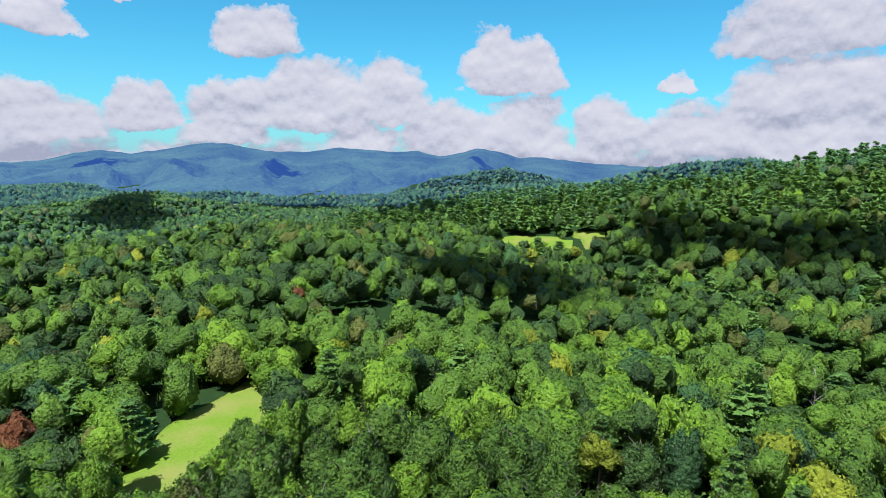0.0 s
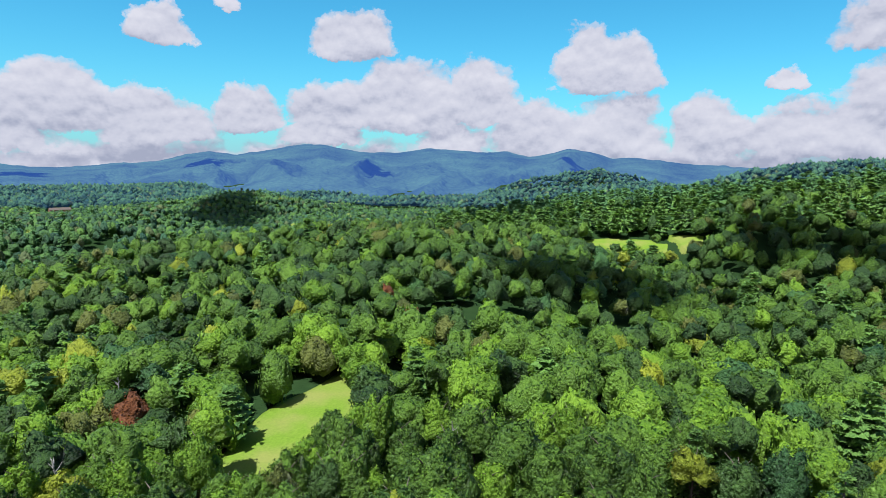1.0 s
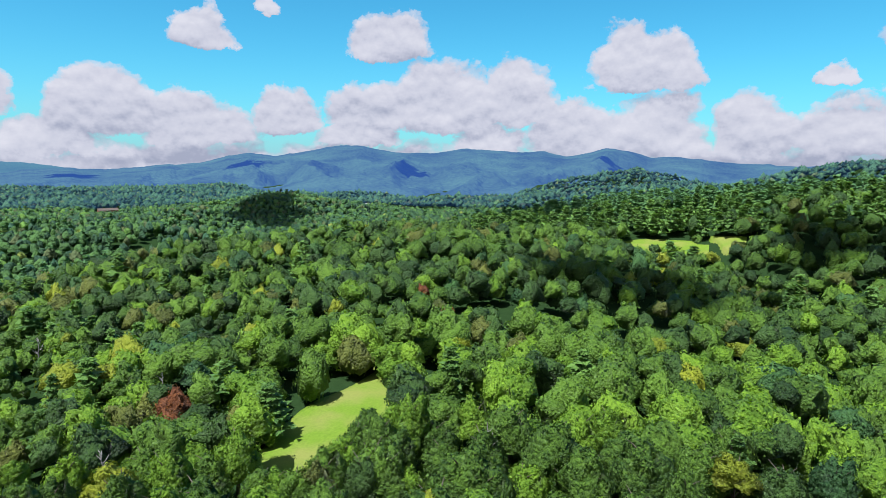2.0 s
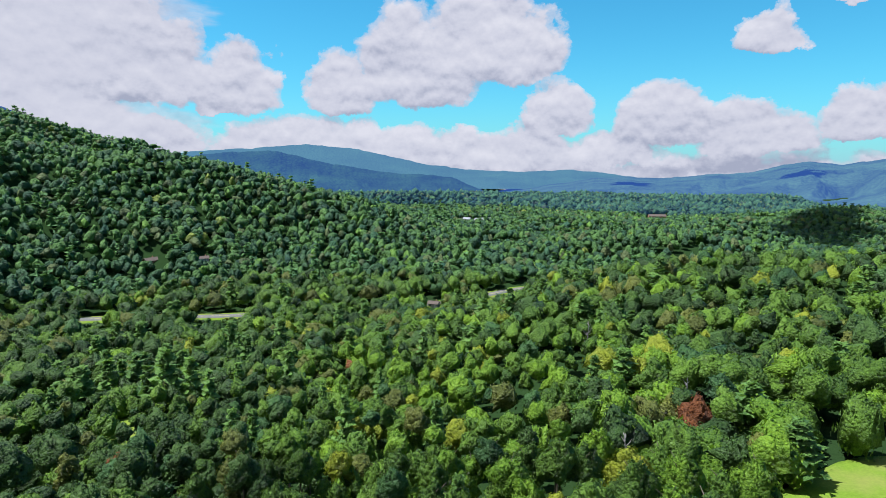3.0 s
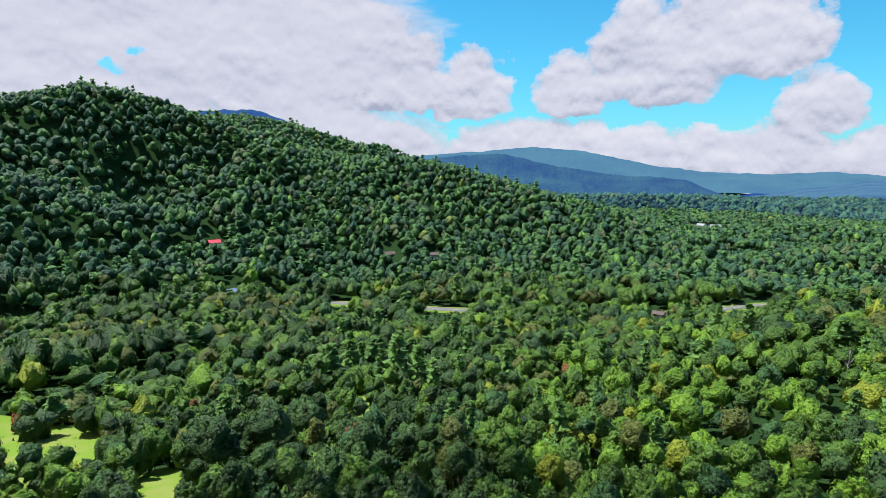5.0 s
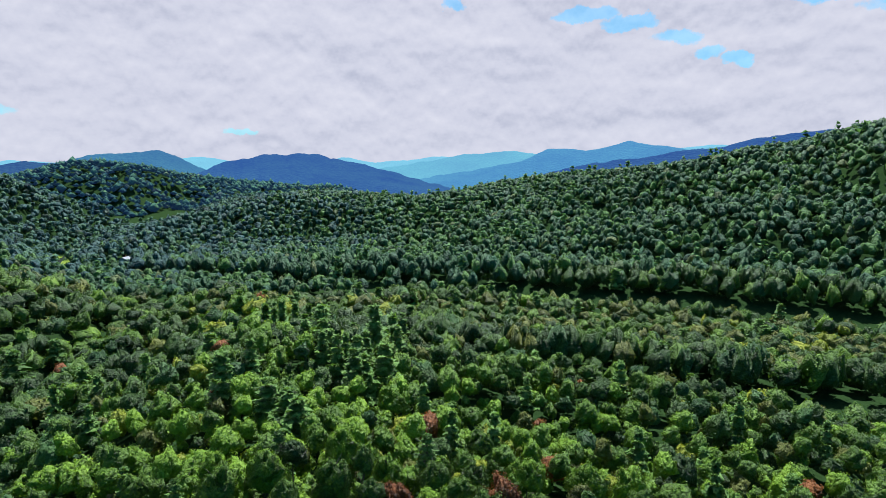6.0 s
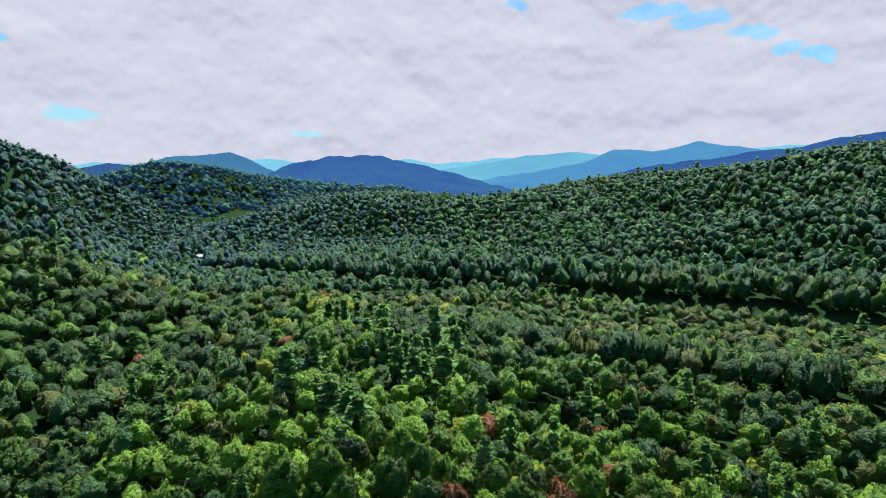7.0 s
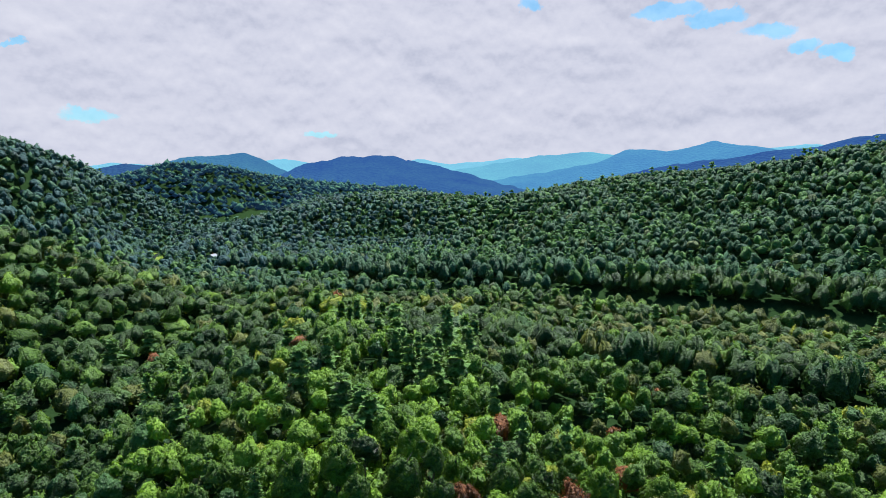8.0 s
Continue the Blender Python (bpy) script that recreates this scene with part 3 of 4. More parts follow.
# trees that stand out: bearing, distance, colour, crown radius, height
MARKED = (
    (13.6, 232, "rust", 3.2, 15), (11.2, 203, "rust", 3.0, 14), (12.0, 208, "olive", 4.0, 15), (36.2, 150, "rust", 5.0, 14), (30.8, 138, "olive", 4.6, 13),
    (20.3, 172, "olive", 6.6, 15), (36.6, 140, "rust", 4.0, 13), (163.5, 104, "rust", 3.6, 12), (161.9, 105, "rust", 3.0, 11), (178.7, 171, "rust", 2.6, 13), (178.1, 203, "rust", 3.2, 17), (146.8, 132, "rust", 4.2, 14),
    (103.7, 228, "rust", 2.0, 13), (115.6, 252, "dark", 8.0, 14), (112.0, 246, "dark", 6.5, 14), (110.2, 216, "olive", 4.6, 13), (34.4, 166, "blue", 5.4, 16),
    (28.5, 256, "yellow", 4.5, 16), (-15.5, 112, "yellow", 4.6, 16), (58.4, 132, "yellow", 4.0, 14), (89.3, 158, "rust", 3.0, 13), (93.6, 168, "dark", 7.0, 21),
    (97.5, 160, "dark", 7.5, 22), (102, 150, "dark", 7.0, 22), (41.7, 180, "yellow", 5.0, 16), (186.5, 172, "yellow", 3.6, 13), (116.8, 266, "rust", 2.6, 10),
    (107.2, 187, "mid", 6.5, 17), (85.0, 236, "pine", 8.5, 26), (83.0, 232, "pine", 6.5, 22), (-28.2, 166, "pine", 6.5, 22), (-27.0, 160, "pine", 5.0, 19),
)
# the trees that close the field's lower end
MARKED += tuple((az, d, kind, 4.6, 15.5) for az, d, kind in ((29.4, 96, "mid"), (27.7, 95, "bright"), (26.0, 94, "mid"), (24.4, 95, "olive"), (22.9, 98, "mid"), (21.5, 104, "bright"), (20.2, 111, "mid"), (18.9, 117, "mid")))
# the pine grove on the knob
MARKED += tuple((az, d, "pine", r, h) for az, d, r, h in ((174.2, 252, 4.2, 19), (173.4, 258, 3.8, 18), (172.7, 253, 4.4, 20), (171.5, 260, 4.2, 19), (170.3, 272, 4.0, 18), (169.1, 188, 4.2, 19), (168.3, 192, 3.8, 18),
                                                         (167.7, 184, 4.4, 20), (166.9, 190, 4.0, 19), (166.3, 184, 3.8, 17), (165.0, 192, 4.2, 18), (170.6, 205, 3.8, 17), (176.3, 290, 4.0, 17)))

# where the trees stand: one jittered grid per belt of distance, wider apart farther off
BELTS = ((80, 255, 5.6), (0, 230, 7.8), (230, 480, 8.3), (480, 1300, 8.9), (1300, 2900, 14.0))
stand = []
for belt, (near, far, step) in enumerate(BELTS):
    n = int(far / step) + 1
    i, j = np.meshgrid(np.arange(-n, n + 1), np.arange(-n, n + 1))
    x = (i * step + (j % 2) * step * 0.5 + LOD_RNG.uniform(-0.45, 0.45, i.shape) * step).ravel()
    y = (j * step * 0.9 + LOD_RNG.uniform(-0.45, 0.45, i.shape) * step).ravel()
    d = np.hypot(x, y)
    keep = (d >= max(near, 30)) & (d < far)
    if belt == 0:  # young trees that fill the gaps on the southern slope
        keep &= np.abs(np.degrees(np.arctan2(-x, y)) % 360 - 133) < 73
    stand.append(np.stack([x[keep], y[keep], np.full(keep.sum(), step)], -1))
stand = np.concatenate(stand)
tx, ty, ts = stand.T
free = np.ones(len(tx), bool)
for corners in CLEARINGS.values():
    free &= ~inside(tx, ty, corners)
free &= (off_line(tx, ty, ROAD) > 9) & (off_line(tx, ty, RIVER[9:]) > 18) & (off_line(tx, ty, RIVER[8:]) > 7) & (off_line(tx, ty, RIVER[:9]) > 6) & (off_line(tx, ty, BROOK) > 4) & (off_line(tx, ty, BROOK[2:6]) > 13)
old_wood = (np.hypot(tx, ty) < 480) & (((np.degrees(np.arctan2(-tx, ty)) + 60) % 360) < 105)
free &= ~(old_wood & (LOD_RNG.random(len(tx)) < 0.17))
for az, d, kind, rad, high in MARKED:
    px, py = at(az, d)
    free &= np.hypot(tx - px, ty - py) > rad * 0.9
for name, az, d, long, wide, high, spin, wall, roof in HOUSES:
    for back_off in ((0, 10, 20) if d > 900 else (0,)):
        px, py = at(az, d - back_off)
        free &= np.hypot(tx - px, ty - py) > long * 0.62 + 3
far_az = (np.degrees(np.arctan2(-tx, ty)) + 150) % 360 - 150
free &= ~((far_az > -60) & (far_az < 78) & (np.hypot(tx, ty) > np.interp(far_az, *RANGE_FOOT) + 120))
tx, ty, ts = tx[free], ty[free], ts[free]
td, taz = np.hypot(tx, ty), np.degrees(np.arctan2(-tx, ty)) % 360
n_wild = len(tx)
young = ts == 5.6
u = LOD_RNG.random(n_wild)
groves = fractal(tx, ty, 130, 40, 2)
# pines gather in groves
pine_share = 0.04 + 0.35 * np.clip(groves - 0.25, 0, 1)
pine_share = np.where((np.abs(taz - 170) < 9) & (td > 140) & (td < 235), 0.20, pine_share)
pine_share = np.where(((taz > 345) | (taz < 9)) & (td > 400) & (td < 560), 0.85, pine_share)
pine_share = np.where((taz < 345) & (taz > 320) & (td > 400) & (td < 600), 0.45, pine_share)
is_pine = (u < pine_share) & ~young
size = np.where(ts > 13, LOD_RNG.uniform(1.8, 2.6, n_wild), np.where(ts > 8.5, LOD_RNG.uniform(1.1, 1.55, n_wild), np.where(td > 230, 1.2, 1.0)))
radius = np.where(is_pine, LOD_RNG.uniform(3.8, 5.6, n_wild), 3.2 + 2.9 * LOD_RNG.random(n_wild) ** 1.4) * size
tall = np.where(is_pine, LOD_RNG.uniform(14, 20, n_wild), np.where(ts > 8.5, LOD_RNG.uniform(11.0, 16.0, n_wild), LOD_RNG.uniform(10.0, 18.0, n_wild))) * np.where(ts > 13, 1.2, 1.0)
# the old woods of the first hill have wider crowns; the young wood towards the south is lower
old = (taz < 45) | (taz > 300)
tall = np.where(old & ~is_pine, tall * 1.06, tall)
radius = np.where(~old & (td < 480), radius * np.where(td < 250, 0.84, 1.1), radius)
radius = np.where(old & (td < 480), radius * np.where(td < 215, 1.36, 1.08), radius)
tall = np.where(young, LOD_RNG.uniform(6.5, 11.5, n_wild), tall)
radius = np.where(young, LOD_RNG.uniform(1.9, 3.3, n_wild), radius)
# low growth on the slope above the brook
low = (td > 250) & (td < 300) & (taz > 104) & (taz < 126)
tall = np.where(low, tall * 0.7, tall)
# tall timber on the banks of the river and the brook
bank = (off_line(tx, ty, [(a, d + 32) for a, d in RIVER[6:]]) < 17) | (off_line(tx, ty, [(a, d + 24) for a, d in BROOK]) < 11)
tall = np.where((td > 320) & (td < 405) & (taz > 100) & (taz < 176), tall * 0.8, tall)
tall = np.where(bank, LOD_RNG.uniform(18, 25, n_wild), tall)
radius = np.where(bank, np.maximum(radius, 5.0) * 1.15, radius)
knob = is_pine & (np.abs(taz - 170) < 9) & (td > 140) & (td < 235)
tall = np.where(knob, tall * 1.15, tall)
radius = np.where(knob, radius * 1.5, radius)
# growth before the road's open stretches is capped low so the camera sees it
for lo, hi in ((78.3, 82.8), (89, 91.5), (51.5, 56), (42, 46.5), (59.5, 61.5)):
    road_d = np.interp(taz, [c[0] for c in ROAD[::-1]], [c[1] for c in ROAD[::-1]])
    gap = road_d - td
    road_sight = (taz > lo) & (taz < hi) & (gap > 0) & (gap < 90)
    tall = np.where(road_sight, np.minimum(tall, 1.2 + 0.14 * gap), tall)
    radius = np.where(road_sight, np.minimum(radius, 1.5 + 0.06 * gap), radius)
# tree heights before the clearings are set to the camera's view of them
bearing_t = (taz + 180) % 360 - 180
field_front = (bearing_t > 16) & (bearing_t < 30) & (td < np.interp(bearing_t, (17.4, 20.4, 22.6, 27.3), (123, 110, 99, 95))) & (td > 78)
tall = np.where(field_front, LOD_RNG.uniform(14.5, 16.5, n_wild), tall)
for corners in list(CLEARINGS.values())[1:]:
    lo, hi = min(c[0] for c in corners), max(c[0] for c in corners)
    rim = min(c[1] for c in corners)
    low = (bearing_t > lo) & (bearing_t < hi) & (td < rim) & (td > rim - 14)
    tall = np.where(low, np.minimum(tall, 9), tall)
pick_shares = np.tile(np.array([0.50, 0.12, 0.035, 0.20, 0.06, 0.075, 0.010, 0.0]), (n_wild, 1))
pick_shares[((taz < 50) | (taz > 320)) & (td < 420)] = (0.56, 0.28, 0.025, 0.07, 0.02, 0.04, 0.005, 0.0)
pick_shares[((taz < 50) | (taz > 320)) & (td < 480) & (td > 210)] = (0.48, 0.07, 0.02, 0.33, 0.05, 0.05, 0.0, 0.0)
pick_shares[(taz > 42) & (taz < 72) & (td < 260)] = (0.50, 0.30, 0.04, 0.07, 0.03, 0.05, 0.01, 0.0)
pick_shares[(td > 430) & (taz > 5) & (taz < 208)] = (0.46, 0.03, 0.008, 0.37, 0.06, 0.07, 0.002, 0.0)
pick_shares[(td > 430) & (taz > 150) & (taz < 208)] = (0.34, 0.01, 0.0, 0.50, 0.10, 0.05, 0.0, 0.0)
pick_shares[(taz > 76) & (taz < 112) & (td < 200)] = (0.24, 0.0, 0.0, 0.62, 0.08, 0.05, 0.01, 0.0)
# more dark leaves here put the hollow's shade into the tree colours
pick_shares[(taz > 180) & (taz < 208) & (td < 430) & (td > 150)] = (0.42, 0.05, 0.01, 0.36, 0.09, 0.06, 0.01, 0.0)
pick_shares[(taz > 76) & (taz < 112) & (td >= 200) & (td < 440)] = (0.35, 0.02, 0.01, 0.48, 0.05, 0.09, 0.0, 0.0)
pick_shares[(taz > 112) & (taz < 206) & (td < 170)] = (0.34, 0.47, 0.06, 0.04, 0.02, 0.05, 0.02, 0.0)
pick_shares[(td > 430) & (taz > 100) & (taz < 160)] = (0.32, 0.0, 0.0, 0.57, 0.07, 0.04, 0.0, 0.0)
pick_shares[td > 1250] = (0.45, 0.12, 0.03, 0.30, 0.05, 0.05, 0.0, 0.0)
strip = (td > 305) & (td < 430) & (taz > 96) & (taz < 178)
# bank trees get dark leaves: the shade on their faces is put into colour
pick_shares[bank] = (0.2, 0.0, 0.0, 0.66, 0.09, 0.05, 0.0, 0.0)
pick_shares[strip & ~bank] = (0.33, 0.02, 0.03, 0.34, 0.02, 0.25, 0.005, 0.0)
pick = np.minimum((LOD_RNG.random(n_wild)[:, None] > np.cumsum(pick_shares, 1)).sum(1), 5 + ((LOD_RNG.random(n_wild) < 0.3) & (td < 430)))
pick[is_pine] = KINDS.index("pine")

# trees before the houses are capped under the camera's line of sight
ground_z = height(tx, ty)
for name, az, d, long, wide, high, spin, wall, roof in HOUSES:
    hz = float(height(*at(az, d)))
    off = np.abs((taz - az + 180) % 360 - 180)
    before = (np.radians(off) * d < long * 0.6 + 2) & (td < d) & (td > d - (75 if d < 900 else 190))
    room = EYE + td * (hz + 0.75 * high - EYE) / d - ground_z
    tall = np.where(before, np.clip(room, 0.8, tall), tall)
    radius = np.where(before, np.minimum(radius, tall * 0.6), radius)

# the marked trees join the rest
mark = np.array([(*at(m[0], m[1]), KINDS.index(m[2]), m[3], m[4]) for m in MARKED])
tx, ty, ts = np.append(tx, mark[:, 0]), np.append(ty, mark[:, 1]), np.append(ts, np.full(len(mark), 7.0))
pick, radius, tall = np.append(pick, mark[:, 2]).astype(int), np.append(radius, mark[:, 3]), np.append(tall, mark[:, 4])
is_pine = pick == KINDS.index("pine")
td, taz = np.hypot(tx, ty), np.degrees(np.arctan2(-tx, ty)) % 360
tz = height(tx, ty) - 0.3
n_trees = len(tx)
turn = LOD_RNG.uniform(0, 2 * math.pi, n_trees)
tone = LOD_RNG.random(n_trees)

# trees that hills hide from the lookout are made simpler
azs, dds = np.arange(0, 360, 0.5), np.geomspace(40, 2900, 220)
px, py = -np.sin(np.radians(azs))[:, None] * dds, np.cos(np.radians(azs))[:, None] * dds
slope = np.maximum.accumulate((height(px, py) + 8 - EYE) / dds, axis=1)
ai, di = np.round(taz / 0.5).astype(int) % len(azs), np.clip(np.searchsorted(dds, td * 0.97) - 1, 0, len(dds) - 1)
hidden = (tz + tall + 5 - EYE) / td < slope[ai, di]
seen = ((taz < 206) | (taz > 318))
lod = np.where(td < 200, 1, np.where(td < 480, 2, np.where(td < 760, 3, np.where(td < 1300, 4, 5))))
lod = np.where((td < 58) | (ts == 5.6), np.maximum(lod, 2), lod)
lod = np.where((~seen & (td < 600)) | ((tz + tall - EYE) / td < -0.62), 4, lod)
lod = np.where((~seen | hidden) & (td >= 240), 5, lod)
alive = ~((lod == 5) & (~seen | hidden) & (LOD_RNG.random(n_trees) < 0.82))
# the nearest three hundred in sight stand singly
near_first = np.argsort(np.where(seen & (td >= 84) & (td < 130) & (ts != 5.6), td, 1e9))[:300]
single = np.zeros(n_trees, bool)
single[near_first] = True
lod[single] = 0


# how far down the crowns reach: broadleaf crowns are about as high as wide
deep = np.where(is_pine, tall, np.minimum(tall * 1.05, np.where(ts > 8.5, tall * 1.05, radius * (2.1 + 1.1 * tone))))
# at the rims of the clearings leaves reach down to the grass
for corners in CLEARINGS.values():
    for reach in (5, 10, 15):
        rim = inside(tx * (1 - reach / td), ty * (1 - reach / td), corners) & ~is_pine
        deep = np.where(rim, tall * 1.25, deep)
deep[:n_wild] = np.where(bank, tall[:n_wild] * 1.05, deep[:n_wild])


def woods(name, chosen, label, leaves):
    """All the chosen trees as one mesh."""
    vs, fs, ms, tn, ns, n = [], [], [], [], [], 0
    kind_rng = np.random.default_rng(len(name))
    for level in np.unique(lod[chosen]):
        for pine, shapes in ((False, BROAD[level]), (True, PINE[level])):
            idx = np.flatnonzero(chosen & (lod == level) & (is_pine == pine))
            form = kind_rng.integers(0, len(shapes), len(idx))
            for k, (v, f, vn) in enumerate(shapes):
                who = idx[form == k]
                if not len(who):
                    continue
                c, s = np.cos(turn[who])[:, None], np.sin(turn[who])[:, None]
                p = np.stack([(v[None, :, 0] * c - v[None, :, 1] * s) * radius[who, None] + tx[who, None],
                              (v[None, :, 0] * s + v[None, :, 1] * c) * radius[who, None] + ty[who, None],
                              tall[who, None] - (1 - v[None, :, 2]) * deep[who, None] + tz[who, None]], -1)
                vs.append(p.reshape(-1, 3))
                ns.append(np.stack([vn[None, :, 0] * c - vn[None, :, 1] * s, vn[None, :, 0] * s + vn[None, :, 1] * c, vn[None, :, 2] + 0 * s], -1).reshape(-1, 3))
                fs.append((f[None] + (np.arange(len(who)) * len(v))[:, None, None] + n).reshape(-1, 3))
                ms.append(np.repeat(pick[who], len(f)))
                tn.append(np.repeat(tone[who], len(v)))
                n += len(who) * len(v)
    faces = np.concatenate(fs)
    me = mesh_from(name, np.concatenate(vs), faces, list(leaves.values()), np.concatenate(ms), smooth=True, tone=np.concatenate(tn), normals=np.concatenate(ns))
    print(name, len(faces))
    return tagged(new(name, me), label, "forest", kind="stuff")


woods("hillside_forest", alive & ((lod == 1) | ((lod == 2) & ((td < 58) | (ts == 5.6)))), "dense green broadleaf and pine forest on the near slopes", LEAF)
woods("valley_forest", alive & (lod == 2) & (td >= 58) & (ts != 5.6), "dense mixed green forest over the valley and shoulders", LEAF)
# these hills get the stronger haze tint, its edge scattered at random
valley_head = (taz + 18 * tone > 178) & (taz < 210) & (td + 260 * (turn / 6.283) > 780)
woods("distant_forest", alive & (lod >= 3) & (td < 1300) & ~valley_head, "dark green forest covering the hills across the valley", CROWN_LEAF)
woods("valley_head_forest", alive & (lod >= 3) & (td < 1300) & valley_head, "forest on the hills at the valley's head, tinted blue-green with haze", HEAD_LEAF)
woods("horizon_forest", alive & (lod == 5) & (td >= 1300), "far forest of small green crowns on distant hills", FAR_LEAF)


# ---- trees near enough to tell apart ----
def tube(pts, radii, sides):
    """A tapered tube along points."""
    vs, fs = [], []
    for k, (p, r0) in enumerate(zip(pts, radii)):
        for j in range(sides):
            a0 = 2 * math.pi * j / sides
            vs.append((p[0] + math.cos(a0) * r0, p[1] + math.sin(a0) * r0, p[2]))
    for k in range(len(pts) - 1):
        for j in range(sides):
            a0, a1 = k * sides + j, k * sides + (j + 1) % sides
            fs += [(a0, a1, a1 + sides), (a0, a1 + sides, a0 + sides)]
    vs = np.array(vs)
    mids = np.repeat(np.array(pts, float), sides, axis=0)
    return vs, np.array(fs), unit(vs - mids)


def trunk_shape(rng, pine=False):
    """A trunk with limbs, for a tree of height 1 and crown radius 1."""
    bend = rng.normal(0, 0.05, (7, 2)).cumsum(0)
    zs = np.linspace(-0.03, 0.93 if pine else 0.8, 7)
    spine = [(bend[k, 0] * 0.5, bend[k, 1] * 0.5, zs[k]) for k in range(7)]
    pieces = [tube(spine, np.linspace(0.085, 0.02, 7), 7)]
    for k in range(9 if pine else 7):
        h = rng.uniform(0.35, 0.85)
        b = np.array([np.interp(h, zs, [s[i] for s in spine]) for i in range(3)])
        p, long = rng.uniform(0, 6.28), rng.uniform(0.45, 0.75) * (1.1 - h * 0.6)
        up = 0.02 if pine else 0.16
        pts = [b, b + np.array([math.cos(p) * long * 0.5, math.sin(p) * long * 0.5, up * 0.6]), b + np.array([math.cos(p) * long, math.sin(p) * long, up])]
        pieces.append(tube(pts, (0.03, 0.02, 0.008), 4))
    return join(*pieces)


rng = np.random.default_rng(77)
CROWN_MESH = {False: [mesh_from("crown", v, f, [LEAF["mid"]], smooth=True, normals=n) for v, f, n in BROAD[0]],
              True: [mesh_from("crown", v, f, [LEAF["pine"]], smooth=True, normals=n) for v, f, n in PINE[0]]}
TRUNK_MESH = {p: [mesh_from("trunk", *trunk_shape(rng, p)[:2], [BARK], smooth=True) for _ in range(3)] for p in (False, True)}
LOOKS = {
    "mid": "tall broadleaf tree with a full green crown in dense woodland", "bright": "broadleaf tree with a bright fresh green crown",
    "yellow": "broadleaf tree with a yellow-green crown turning early", "dark": "broadleaf tree with a dense dark green crown",
    "blue": "broadleaf tree with a rounded blue-green crown", "olive": "broadleaf tree with a dull olive green crown",
    "rust": "broadleaf tree with rust-brown leaves among green neighbours", "pine": "white pine with tiers of soft blue-green boughs",
}
for i in np.flatnonzero(single):
    pine, look_of = bool(is_pine[i]), KINDS[pick[i]]
    tree = new("pine_tree" if pine else "broadleaf_tree")
    tree.empty_display_size = 2.0
    tree.matrix_world = Matrix.LocRotScale((tx[i], ty[i], tz[i]), Euler((0, 0, turn[i])), (radius[i], radius[i], tall[i]))
    tagged(tree, LOOKS[look_of], "tree", "trees on the near slope")
    for name, meshes in (("trunk", TRUNK_MESH[pine]), ("crown", CROWN_MESH[pine])):
        ob = new(name, meshes[i % len(meshes)])
        ob.parent = tree
        if name == "crown":
            ob.location.z, ob.scale.z = 1 - deep[i] / tall[i], deep[i] / tall[i]
            ob.material_slots[0].link = "OBJECT"
            ob.material_slots[0].material = LEAF[look_of]
print("TREES", n_trees, [int((lod[alive] == k).sum()) for k in range(6)], int(single.sum()))


# ---- grass, road, water ----
def outline(corners, n=72):
    pts = np.array([at(*c) for c in corners])
    s = np.linspace(0, len(pts), n, endpoint=False)
    k, f = s.astype(int), (s % 1)[:, None]
    p = [pts[(k + o) % len(pts)] for o in (-1, 0, 1, 2)]
    return 0.5 * (2 * p[1] + (p[2] - p[0]) * f + (2 * p[0] - 5 * p[1] + 4 * p[2] - p[3]) * f ** 2 + (3 * p[1] - 3 * p[2] + p[3] - p[0]) * f ** 3)


FIELD_LOOK = {
    "field": "sunlit mown grass field between the woods", "ridge_pasture": "pale green pasture on the ridge below dark pines",
    "meadow": "bright curved meadow among scattered trees", "river_meadow": "narrow pale grass bank beside the river", "small_meadow": "small grassy opening among tall trees", "glade": "tiny grass glade beside a big pine",
}
for name, corners in CLEARINGS.items():
    rim = outline(corners, 240)
    rim_az, rim_d = np.degrees(np.arctan2(-rim[:, 0], rim[:, 1])), np.hypot(rim[:, 0], rim[:, 1])
    cols = np.linspace(rim_az.min() + 0.02, rim_az.max() - 0.02, 60)
    near_far = []
    for c in cols:
        w_ = np.abs(rim_az - c) < (rim_az.max() - rim_az.min()) / 30
        near_far.append((rim_d[w_].min(), rim_d[w_].max()))
    near_far = np.array(near_far)
    near_far = np.column_stack([np.convolve(np.pad(near_far[:, k], 3, "edge"), np.ones(7) / 7, "valid") for k in (0, 1)])
    q = np.concatenate([[0], np.linspace(0, 1, 26), [1]])
    dist = near_far[:, :1] + (near_far[:, 1:] - near_far[:, :1]) * q[None] + rng.normal(0, 0.12, (60, 28))
    fx, fy = (-np.sin(np.radians(cols))[:, None] * dist).ravel(), (np.cos(np.radians(cols))[:, None] * dist).ravel()
    z = height(fx, fy) + 0.35 + 0.12 * fractal(fx, fy, 9, 8, 2)
    z = z.reshape(60, 28)
    z[:, 0] -= 1.2
    z[:, -1] -= 1.2
    me = mesh_from(name, np.column_stack([fx, fy, z.ravel()]), grid_faces(60, 28), [GRASS], smooth=True)
    tagged(new(name, me), FIELD_LOOK[name], "meadow", kind="structure")


